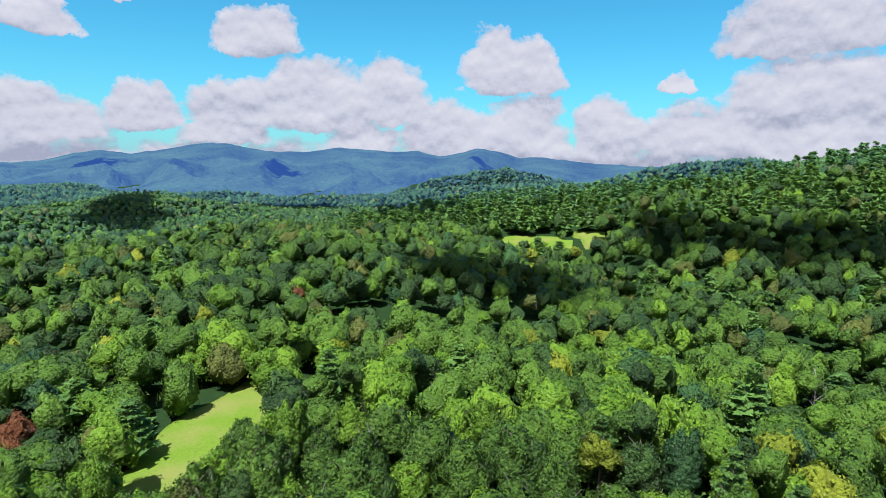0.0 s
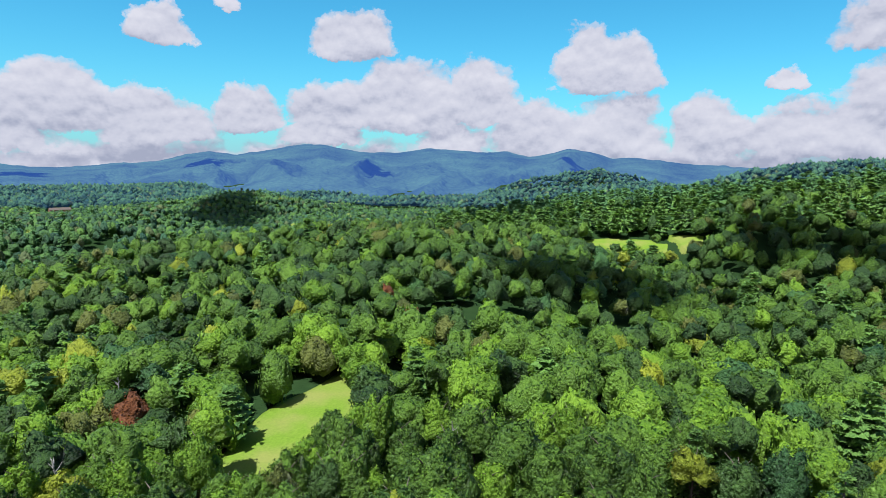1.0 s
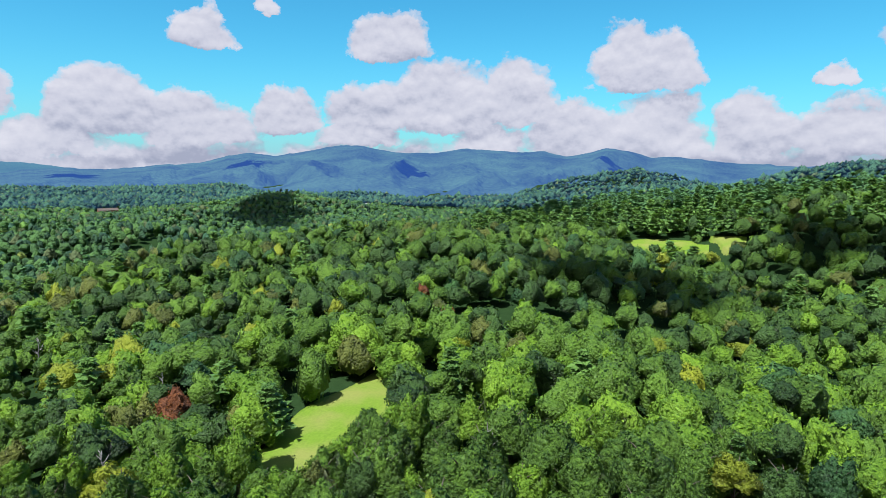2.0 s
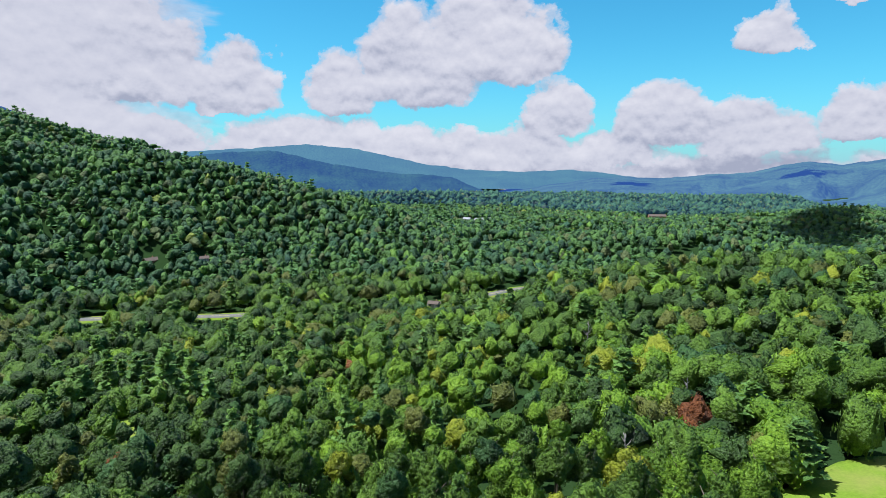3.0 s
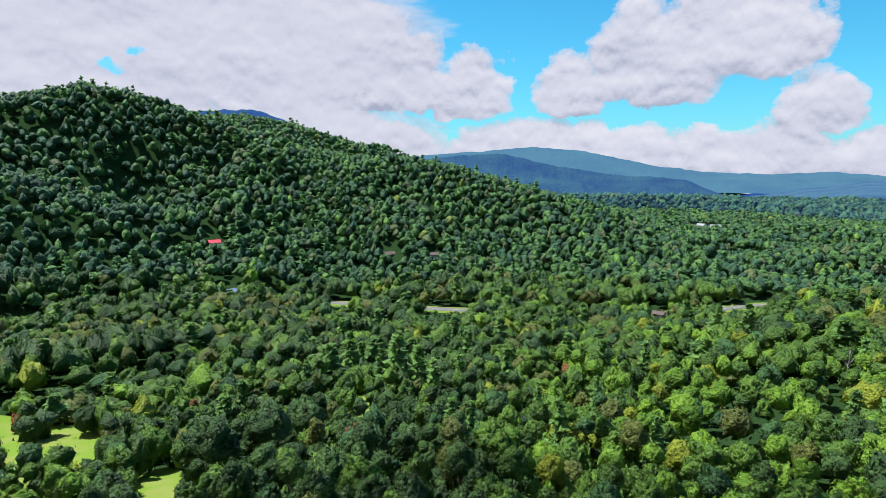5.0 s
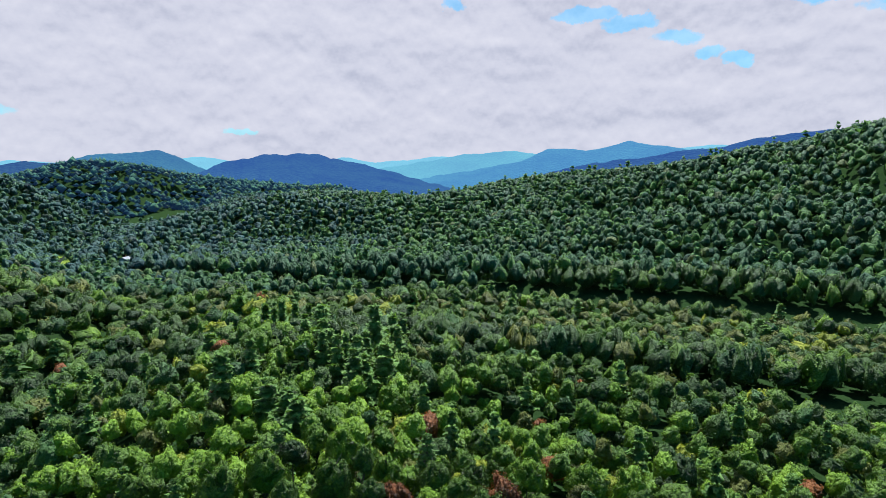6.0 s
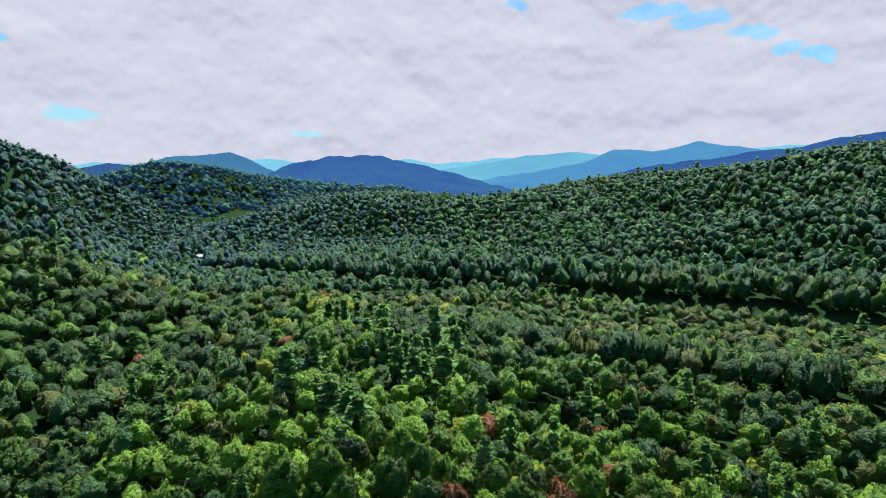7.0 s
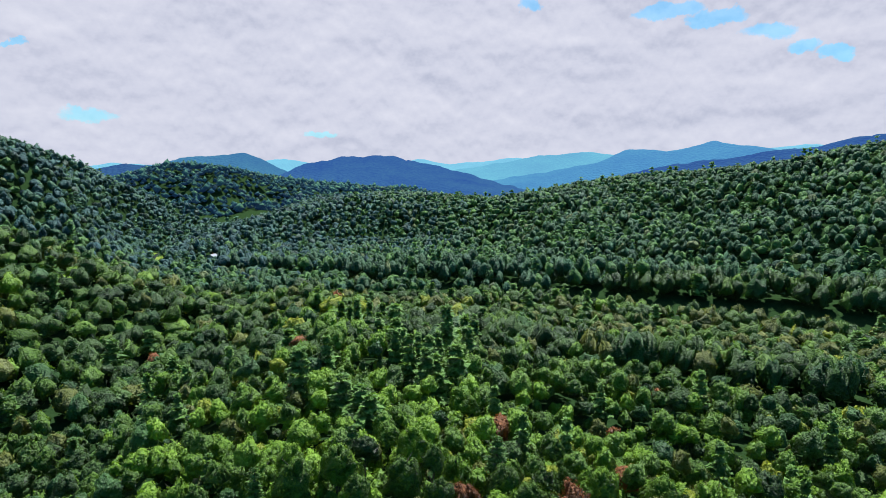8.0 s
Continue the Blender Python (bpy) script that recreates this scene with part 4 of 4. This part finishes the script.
def ribbon(line, offsets, lift, n=220):
    """A strip along a line of places, as rows of points at the given sideways offsets."""
    pts = np.array([at(*c) for c in line])
    s = np.linspace(0, len(pts) - 1.001, n)
    k, f = s.astype(int), (s % 1)[:, None]
    q = np.vstack([2 * pts[0] - pts[1], pts, 2 * pts[-1] - pts[-2]])
    p = [q[k + o] for o in range(4)]
    c = 0.5 * (2 * p[1] + (p[2] - p[0]) * f + (2 * p[0] - 5 * p[1] + 4 * p[2] - p[3]) * f ** 2 + (3 * p[1] - 3 * p[2] + p[3] - p[0]) * f ** 3)
    t = np.gradient(c, axis=0)
    t /= np.linalg.norm(t, axis=1, keepdims=True)
    side = np.column_stack([-t[:, 1], t[:, 0]])
    z = height(c[:, 0], c[:, 1])
    z = np.convolve(np.pad(z, 8, "edge"), np.ones(17) / 17, "valid") + lift
    rows = [np.column_stack([c + side * o, z + dz]) for o, dz in offsets]
    return np.stack(rows, 1).reshape(-1, 3), grid_faces(n, len(offsets))


def plain_material(name, dark, light, scale, rough=0.85, spec=0.3, metal=0.0):
    m, t, b = material(name)
    co = t.nodes.new("ShaderNodeTexCoord")
    n = node(t, "ShaderNodeTexNoise", Scale=scale, Detail=6.0)
    link_nodes(t, co, "Object", n, "Vector")
    t.links.new(mix(t, n.outputs[0], dark, light), b.inputs["Base Color"])
    b.inputs["Roughness"].default_value, b.inputs["Specular IOR Level"].default_value, b.inputs["Metallic"].default_value = rough, spec, metal
    return m


ASPHALT = plain_material("worn_asphalt", (0.07, 0.07, 0.072), (0.14, 0.138, 0.136), 0.6)
PAINT = plain_material("road_paint", (0.45, 0.36, 0.08), (0.6, 0.5, 0.12), 1.5)
WATER = plain_material("river_water", (0.02, 0.03, 0.025), (0.05, 0.06, 0.045), 0.2, 0.12, 0.5)
tagged(new("road_verge", mesh_from("road_verge", *ribbon(ROAD, ((-9, -1.5), (-8, 0), (8, 0), (9, -1.5)), 0.7), [GRASS], smooth=True)), "mown grass verge along the valley road", "verge", kind="structure")
tagged(new("road", mesh_from("road", *ribbon(ROAD, ((-4.6, -0.4), (-4.4, 0), (0, 0.08), (4.4, 0), (4.6, -0.4)), 0.85), [ASPHALT], smooth=True)), "grey two-lane asphalt road along the valley", "road", kind="structure")
tagged(new("road_line", mesh_from("road_line", *ribbon(ROAD, ((-0.12, 0), (0.12, 0)), 0.96), [PAINT])), "faded yellow centre line on the road", "road marking", kind="structure")
tagged(new("water", mesh_from("water", *ribbon(RIVER, ((-5.5, -0.8), (-4, 0), (4, 0), (5.5, -0.8)), 0.4), [WATER], smooth=True)), "narrow river in the shade of its banks", "river", kind="structure")


# ---- houses and vehicles ----
WALLS = {"white": plain_material("white_siding", (0.45, 0.45, 0.43), (0.58, 0.58, 0.56), 0.8), "brick": plain_material("red_brick", (0.22, 0.09, 0.06), (0.34, 0.16, 0.11), 2.5),
         "grey": plain_material("grey_boards", (0.25, 0.25, 0.25), (0.36, 0.35, 0.34), 1.5)}
ROOFS = {"grey": plain_material("grey_shingles", (0.17, 0.18, 0.20), (0.28, 0.29, 0.31), 1.2), "brown": plain_material("brown_shingles", (0.06, 0.045, 0.04), (0.11, 0.085, 0.07), 1.2),
         "red": plain_material("red_metal_roof", (0.42, 0.03, 0.05), (0.55, 0.05, 0.07), 0.5, 0.45), "blue": plain_material("blue_grey_metal_roof", (0.09, 0.12, 0.22), (0.14, 0.18, 0.28), 0.5, 0.5),
         "pale": plain_material("pale_metal_roof", (0.36, 0.37, 0.37), (0.48, 0.48, 0.47), 0.5, 0.5)}
GLASS = plain_material("dark_window_glass", (0.02, 0.025, 0.03), (0.04, 0.045, 0.05), 0.5, 0.1, 0.6)
TRIM = plain_material("white_trim", (0.6, 0.6, 0.58), (0.75, 0.75, 0.73), 2.0)
TYRE = plain_material("black_rubber", (0.015, 0.015, 0.015), (0.03, 0.03, 0.03), 4.0)
BRICK = WALLS["brick"]


def part(name, v, f, mat, parent, label=""):
    me = bpy.data.meshes.new(name)
    me.from_pydata([tuple(p) for p in v], [], [tuple(q) for q in f])
    me.materials.append(mat)
    me.update()
    ob = new(name, me)
    ob.parent = parent
    return tagged(ob, label)


def box(x0, x1, y0, y1, z0, z1):
    return ([(x0, y0, z0), (x1, y0, z0), (x1, y1, z0), (x0, y1, z0), (x0, y0, z1), (x1, y0, z1), (x1, y1, z1), (x0, y1, z1)],
            [(0, 3, 2, 1), (4, 5, 6, 7), (0, 1, 5, 4), (1, 2, 6, 5), (2, 3, 7, 6), (3, 0, 4, 7)])


HOUSE_LOOK = {"long_hall": "long low white building with a grey roof among trees", "house": "{} house with a {} roof half hidden by trees", "shed": "small shed with a blue-grey metal roof by the river",
              "farmhouse": "brick farmhouse with a brown roof at a hill field"}


def house(name, az, d, long, deep, high, spin, wall, roof):
    x, y = at(az, d)
    z = float(min(height(*at(az, d + k)) for k in (-deep / 2, 0, deep / 2)))
    ob = new(name)
    ob.matrix_world = pose(x, y, z, 0, 0, az + spin)
    words = {"white": "white", "brick": "brick", "grey": "grey", "red": "red metal", "pale": "pale metal", "brown": "brown shingle", "blue": "blue"}
    tagged(ob, HOUSE_LOOK[name].format(words[wall], words.get(roof, roof)), "building")
    a, b, top = long / 2, deep / 2, high + deep * 0.28
    wv, wf = [(-a, -b, -2), (a, -b, -2), (a, b, -2), (-a, b, -2), (-a, -b, high), (a, -b, high), (a, b, high), (-a, b, high), (-a, 0, top), (a, 0, top)], \
             [(0, 1, 5, 4), (2, 3, 7, 6), (1, 2, 6, 9, 5), (3, 0, 4, 8, 7), (0, 3, 2, 1)]
    part("walls", wv, wf, WALLS[wall], ob)
    o, th = 0.6, 0.25
    drop = o * (top - high) / b
    for s in (-1, 1):
        rv = [(-a - o, s * (b + o), high - drop), (a + o, s * (b + o), high - drop), (a + o, 0, top), (-a - o, 0, top)]
        rv += [(p[0], p[1], p[2] + th) for p in rv]
        part("roof_slope", rv, [(0, 1, 2, 3), (4, 7, 6, 5), (0, 4, 5, 1), (1, 5, 6, 2), (2, 6, 7, 3), (3, 7, 4, 0)], ROOFS[roof], ob)
    n = max(2, int(long / 4))
    for k in range(n):
        cx = -a + (k + 0.5) * long / n
        for s in (-1, 1):
            if k == n // 2 and s == -1:
                part("door", *box(cx - 0.5, cx + 0.5, -b - 0.06, -b + 0.02, 0, 2.1), TRIM, ob)
                continue
            w = part("window", *box(cx - 0.7, cx + 0.7, s * b - 0.05, s * b + 0.05, 1.0, 2.4), TRIM, ob)
            part("pane", *box(cx - 0.58, cx + 0.58, s * b - 0.07, s * b + 0.07, 1.12, 2.28), GLASS, w)
    part("chimney", *box(a * 0.5 - 0.4, a * 0.5 + 0.4, -0.4 + b * 0.3, 0.4 + b * 0.3, high, top + 1.0), BRICK, ob)


for h in HOUSES:
    house(*h)


def wheel_shape(x, y, r, wide, sides=14):
    v = [(x + r * math.cos(2 * math.pi * k / sides), y + s * wide / 2, r + r * math.sin(2 * math.pi * k / sides)) for s in (-1, 1) for k in range(sides)]
    f = [tuple(range(sides))[::-1], tuple(range(sides, 2 * sides))] + [(k, (k + 1) % sides, sides + (k + 1) % sides, sides + k) for k in range(sides)]
    return v, f


def van(az, d, spin, paint, label):
    x, y = at(az, d)
    ob = new("van")
    ob.matrix_world = pose(x, y, float(height(x, y)) + 1.0, 0, 0, az + spin)
    tagged(ob, label, "van", "vehicles on the valley road")
    side = [(-2.6, 0.45), (2.6, 0.45), (2.65, 1.1), (1.9, 1.3), (1.2, 2.2), (-2.55, 2.25)]
    v = [(p[0], s * 0.98, p[1]) for s in (-1, 1) for p in side]
    part("body", v, [tuple(range(6)), tuple(range(6, 12))[::-1]] + [(k, 6 + k, 6 + (k + 1) % 6, (k + 1) % 6) for k in range(6)], paint, ob)
    part("windscreen", [(1.93, -0.85, 1.36), (1.93, 0.85, 1.36), (1.29, 0.8, 2.12), (1.29, -0.8, 2.12)], [(0, 1, 2, 3)], GLASS, ob)
    for wx in (-1.7, 1.7):
        for wy in (-0.85, 0.85):
            part("wheel", *wheel_shape(wx, wy, 0.36, 0.24), TYRE, ob)


van(94.2, 452, 80, TRIM, "white delivery van parked beside the road")
van(91.6, 443, 75, TRIM, "white van on the valley road")
van(56.2, 449, 120, WALLS["grey"], "grey van on the valley road")


# ---- bare grey trees ----
def dead_tree(az, d, tall, seed):
    r2 = np.random.default_rng(seed)
    x, y = at(az, d)
    ob = new("dead_tree")
    ob.matrix_world = pose(x, y, float(height(x, y)) - 0.3, 0, 0, r2.uniform(0, 360))
    tagged(ob, "bare grey dead tree standing among green crowns", "tree", "dead trees")
    lean = r2.normal(0, 0.35, (7, 2)).cumsum(0)
    spine = [(lean[k, 0], lean[k, 1], tall * k / 6) for k in range(7)]
    v, f, n = tube(spine, np.linspace(0.3, 0.06, 7), 7)
    part("trunk", v, f, PALE_BARK, ob)
    for k in range(14):
        h = r2.uniform(0.35, 0.97)
        b = np.array([np.interp(h * tall, [q[2] for q in spine], [q[i] for q in spine]) for i in range(3)])
        p, long = r2.uniform(0, 6.28), r2.uniform(0.12, 0.3) * tall * (1.2 - h)
        pts = [b, b + np.array([math.cos(p) * long * 0.5, math.sin(p) * long * 0.5, long * 0.45]), b + np.array([math.cos(p + 0.3) * long, math.sin(p + 0.3) * long, long * 1.1])]
        v, f, n = tube(pts, (0.12, 0.08, 0.03), 5)
        part("branch", v, f, PALE_BARK, ob)


dead_tree(-32.6, 190, 19, 1)
dead_tree(6.7, 106, 17, 2)
dead_tree(42.1, 122, 14, 3)
dead_tree(46.0, 232, 17, 4)
dead_tree(150.5, 262, 16, 5)
dead_tree(36.8, 156, 16, 6)


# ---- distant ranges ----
def range_material(name, green, haze_glow):
    """Wooded mountainside; the haze before it is put in as a blue glow."""
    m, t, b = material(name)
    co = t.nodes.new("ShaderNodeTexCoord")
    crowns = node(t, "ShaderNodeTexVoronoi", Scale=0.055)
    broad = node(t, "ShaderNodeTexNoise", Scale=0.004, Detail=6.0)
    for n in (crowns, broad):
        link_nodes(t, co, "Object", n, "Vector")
    # the shade between crowns is put into the colour, darker at their rims
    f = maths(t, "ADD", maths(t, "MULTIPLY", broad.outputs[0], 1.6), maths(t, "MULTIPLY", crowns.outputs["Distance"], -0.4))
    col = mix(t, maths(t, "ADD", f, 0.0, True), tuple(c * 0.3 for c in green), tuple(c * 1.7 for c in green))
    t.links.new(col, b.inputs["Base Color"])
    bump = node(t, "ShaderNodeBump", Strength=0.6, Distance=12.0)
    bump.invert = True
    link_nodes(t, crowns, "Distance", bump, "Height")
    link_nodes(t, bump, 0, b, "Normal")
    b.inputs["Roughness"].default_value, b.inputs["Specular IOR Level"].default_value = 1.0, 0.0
    b.inputs["Emission Color"].default_value, b.inputs["Emission Strength"].default_value = (*haze_glow, 1), 1.0
    return m


def far_range(name, profile, dist, depth, green, haze_glow, label, seed, foot=-4.0, spurs=1.0):
    """A range from its skyline (bearing, height in degrees): spurs run down from the crest towards the valley. depth: a length, or feet by bearing."""
    pa, pe = np.array([p[0] for p in profile], float), np.array([p[1] for p in profile], float)
    order = np.argsort(pa)
    az = np.arange(pa.min(), pa.max() + 0.01, 0.12)
    rows = np.concatenate([np.linspace(0, 1, 44), [1.06, 1.15]])
    k = np.interp(az, pa[order], pe[order])
    k = np.convolve(np.pad(k, 4, "edge"), np.ones(9) / 9, "valid")
    start = np.interp(az, *depth) if isinstance(depth, tuple) else np.full(len(az), dist - depth)
    ax, sx = np.meshgrid(az, rows)
    crest = (EYE + dist * np.tan(np.radians(k)) + fractal(az * 60, az * 0 + seed * 31.0, 60, seed, 5) * 10)[None]
    low = (EYE + start * math.tan(radians(foot)))[None] if not isinstance(depth, tuple) else np.full((1, len(az)), 2.0)
    s = np.clip(sx, 0, 1)
    rad = start[None] + (dist - start[None]) * sx
    x, y = -np.sin(np.radians(ax)) * rad, np.cos(np.radians(ax)) * rad
    spur = 0.5 - np.abs(fractal(ax * 70 + rad * 0.12, rad * 0.45, 560, seed + 5, 5)) * 1.9
    z = low + (crest - low) * s ** 1.15 + spur * spurs * 75 * np.clip(s * 4, 0, 1) * (1 - s) ** 0.8
    z = np.where(sx > 1, crest - (sx - 1) * 600, np.minimum(z, low + (crest - low) * (s ** 0.55)))
    me = mesh_from(name, np.stack([x, y, z], -1).reshape(-1, 3), grid_faces(len(rows), len(az)), [range_material(name + "_hazed_woods", green, haze_glow)], smooth=True)
    return tagged(new(name, me), label, "mountains", kind="structure")


# glow that paints in the haze; farther ranges get a paler one
HAZE_BLUE = (0.012, 0.037, 0.170)
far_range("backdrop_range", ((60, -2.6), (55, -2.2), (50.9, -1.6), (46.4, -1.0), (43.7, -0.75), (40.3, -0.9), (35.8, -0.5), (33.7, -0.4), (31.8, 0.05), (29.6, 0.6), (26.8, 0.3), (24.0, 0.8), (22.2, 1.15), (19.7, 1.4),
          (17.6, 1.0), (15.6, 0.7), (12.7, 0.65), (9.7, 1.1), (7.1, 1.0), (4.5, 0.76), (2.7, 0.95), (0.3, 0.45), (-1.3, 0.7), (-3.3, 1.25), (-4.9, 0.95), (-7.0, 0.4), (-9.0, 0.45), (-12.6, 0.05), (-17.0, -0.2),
          (-25, -0.3), (-50, 0.0)), 4400, RANGE_FOOT, (0.025, 0.048, 0.020), HAZE_BLUE, "long blue wooded mountain range in haze", 3, spurs=1.8)
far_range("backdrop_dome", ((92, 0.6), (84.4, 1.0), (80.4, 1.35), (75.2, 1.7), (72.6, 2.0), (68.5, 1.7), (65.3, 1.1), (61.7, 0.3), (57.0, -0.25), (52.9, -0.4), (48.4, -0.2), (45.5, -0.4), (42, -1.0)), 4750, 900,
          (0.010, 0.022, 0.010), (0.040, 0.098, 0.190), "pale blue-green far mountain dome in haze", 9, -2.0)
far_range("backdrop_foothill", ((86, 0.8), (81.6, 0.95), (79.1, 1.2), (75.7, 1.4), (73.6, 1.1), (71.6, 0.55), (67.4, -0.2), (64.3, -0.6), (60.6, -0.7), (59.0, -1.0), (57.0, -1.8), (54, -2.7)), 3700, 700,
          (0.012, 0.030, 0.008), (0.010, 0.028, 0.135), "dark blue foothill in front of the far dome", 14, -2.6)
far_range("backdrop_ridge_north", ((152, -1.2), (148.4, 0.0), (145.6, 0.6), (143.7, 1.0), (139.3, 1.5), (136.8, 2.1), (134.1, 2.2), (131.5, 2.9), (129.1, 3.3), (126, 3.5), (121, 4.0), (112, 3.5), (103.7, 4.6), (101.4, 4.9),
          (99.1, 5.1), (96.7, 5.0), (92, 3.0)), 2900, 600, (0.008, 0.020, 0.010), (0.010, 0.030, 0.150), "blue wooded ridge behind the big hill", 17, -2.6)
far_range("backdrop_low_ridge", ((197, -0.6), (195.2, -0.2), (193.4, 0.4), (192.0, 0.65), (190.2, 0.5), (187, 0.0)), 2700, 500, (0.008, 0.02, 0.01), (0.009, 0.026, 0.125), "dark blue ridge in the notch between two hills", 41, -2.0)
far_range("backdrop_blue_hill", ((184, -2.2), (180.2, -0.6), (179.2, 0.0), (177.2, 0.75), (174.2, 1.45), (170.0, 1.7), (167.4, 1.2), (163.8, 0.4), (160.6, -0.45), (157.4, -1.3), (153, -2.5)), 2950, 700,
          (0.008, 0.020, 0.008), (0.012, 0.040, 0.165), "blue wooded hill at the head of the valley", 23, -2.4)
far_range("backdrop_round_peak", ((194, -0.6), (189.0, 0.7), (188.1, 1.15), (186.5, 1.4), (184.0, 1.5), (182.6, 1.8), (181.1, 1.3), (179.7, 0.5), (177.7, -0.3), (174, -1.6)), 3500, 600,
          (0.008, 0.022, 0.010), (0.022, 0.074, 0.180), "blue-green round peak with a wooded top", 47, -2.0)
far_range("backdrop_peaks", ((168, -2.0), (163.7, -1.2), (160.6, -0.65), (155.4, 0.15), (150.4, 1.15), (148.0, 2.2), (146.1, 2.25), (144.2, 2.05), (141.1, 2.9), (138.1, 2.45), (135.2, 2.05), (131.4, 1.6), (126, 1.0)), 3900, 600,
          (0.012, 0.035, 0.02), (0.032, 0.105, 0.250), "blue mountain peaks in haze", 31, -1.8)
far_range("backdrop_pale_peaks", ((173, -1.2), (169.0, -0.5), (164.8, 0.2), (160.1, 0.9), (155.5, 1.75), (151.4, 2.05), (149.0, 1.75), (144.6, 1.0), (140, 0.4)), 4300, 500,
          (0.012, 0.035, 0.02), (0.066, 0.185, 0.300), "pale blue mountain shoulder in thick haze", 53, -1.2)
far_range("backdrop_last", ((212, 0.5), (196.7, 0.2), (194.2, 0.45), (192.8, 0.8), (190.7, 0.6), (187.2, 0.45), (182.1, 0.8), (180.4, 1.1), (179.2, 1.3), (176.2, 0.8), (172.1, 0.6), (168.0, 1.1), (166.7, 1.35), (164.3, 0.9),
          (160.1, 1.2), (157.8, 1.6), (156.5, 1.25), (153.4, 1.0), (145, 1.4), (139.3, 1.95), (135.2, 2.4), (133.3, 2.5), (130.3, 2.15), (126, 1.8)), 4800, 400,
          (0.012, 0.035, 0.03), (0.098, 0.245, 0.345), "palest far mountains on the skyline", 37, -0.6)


# ---- clouds overhead whose shade lies on the woods ----
def cloud_material():
    m, t, b = material("white_cloud")
    co = t.nodes.new("ShaderNodeTexCoord")
    n = node(t, "ShaderNodeTexNoise", Scale=0.02, Detail=5.0)
    link_nodes(t, co, "Object", n, "Vector")
    t.links.new(mix(t, n.outputs[0], (0.78, 0.78, 0.80), (0.9, 0.9, 0.9)), b.inputs["Base Color"])
    b.inputs["Roughness"].default_value = 1.0
    b.inputs["Specular IOR Level"].default_value = 0.0
    return m


CLOUD = cloud_material()


def cloud(az, d, ground_z, long, deep, spin, seed, high=1250.0):
    """A heap of cumulus lumps that shades the place at that bearing and distance."""
    r2 = np.random.default_rng(seed)
    run = (high - ground_z) / math.tan(radians(SUN_EL))
    base = at(az, d) + at(SUN_AZ, run)
    lumps = []
    for k in range(26):
        p = r2.normal(0, 0.42, 2)
        s = r2.uniform(0.26, 0.42) * deep
        v, f, vn = ball(6, 10, r2, 0.12)
        lumps.append((v * np.array([s * 1.25, s, s * 0.55]) + np.array([np.clip(p[0], -0.9, 0.9) * long, np.clip(p[1], -0.8, 0.8) * deep * 0.75, r2.uniform(0, 0.25) * deep]), f, vn))
    v, f, vn = join(*lumps)
    c, q = math.cos(radians(spin)), math.sin(radians(spin))
    v = np.column_stack([v[:, 0] * c - v[:, 1] * q, v[:, 0] * q + v[:, 1] * c, v[:, 2]])
    ob = new("cloud", mesh_from("cloud", v, f, [CLOUD], smooth=True))
    ob.location = (base[0], base[1], high)
    return tagged(ob, "small white cumulus cloud drifting above the hills", "cloud", "clouds over the hills", kind="structure")


cloud(-7.5, 276, 55, 62, 36, -7, 1)
cloud(-29.5, 362, 70, 78, 40, -29, 8)
cloud(4, 500, 75, 55, 40, 0, 2)
cloud(28.0, 1020, 40, 190, 72, 118, 3)
cloud(14.5, 2600, 55, 400, 105, 14.5 + 90, 4, 1400.0)
cloud(29.5, 3050, 70, 260, 105, 29.5 + 90, 5, 1400.0)
cloud(-4.5, 2950, 80, 420, 130, -4.5 + 90, 6, 1400.0)
cloud(43, 3150, 50, 260, 120, 43 + 90, 7, 1400.0)
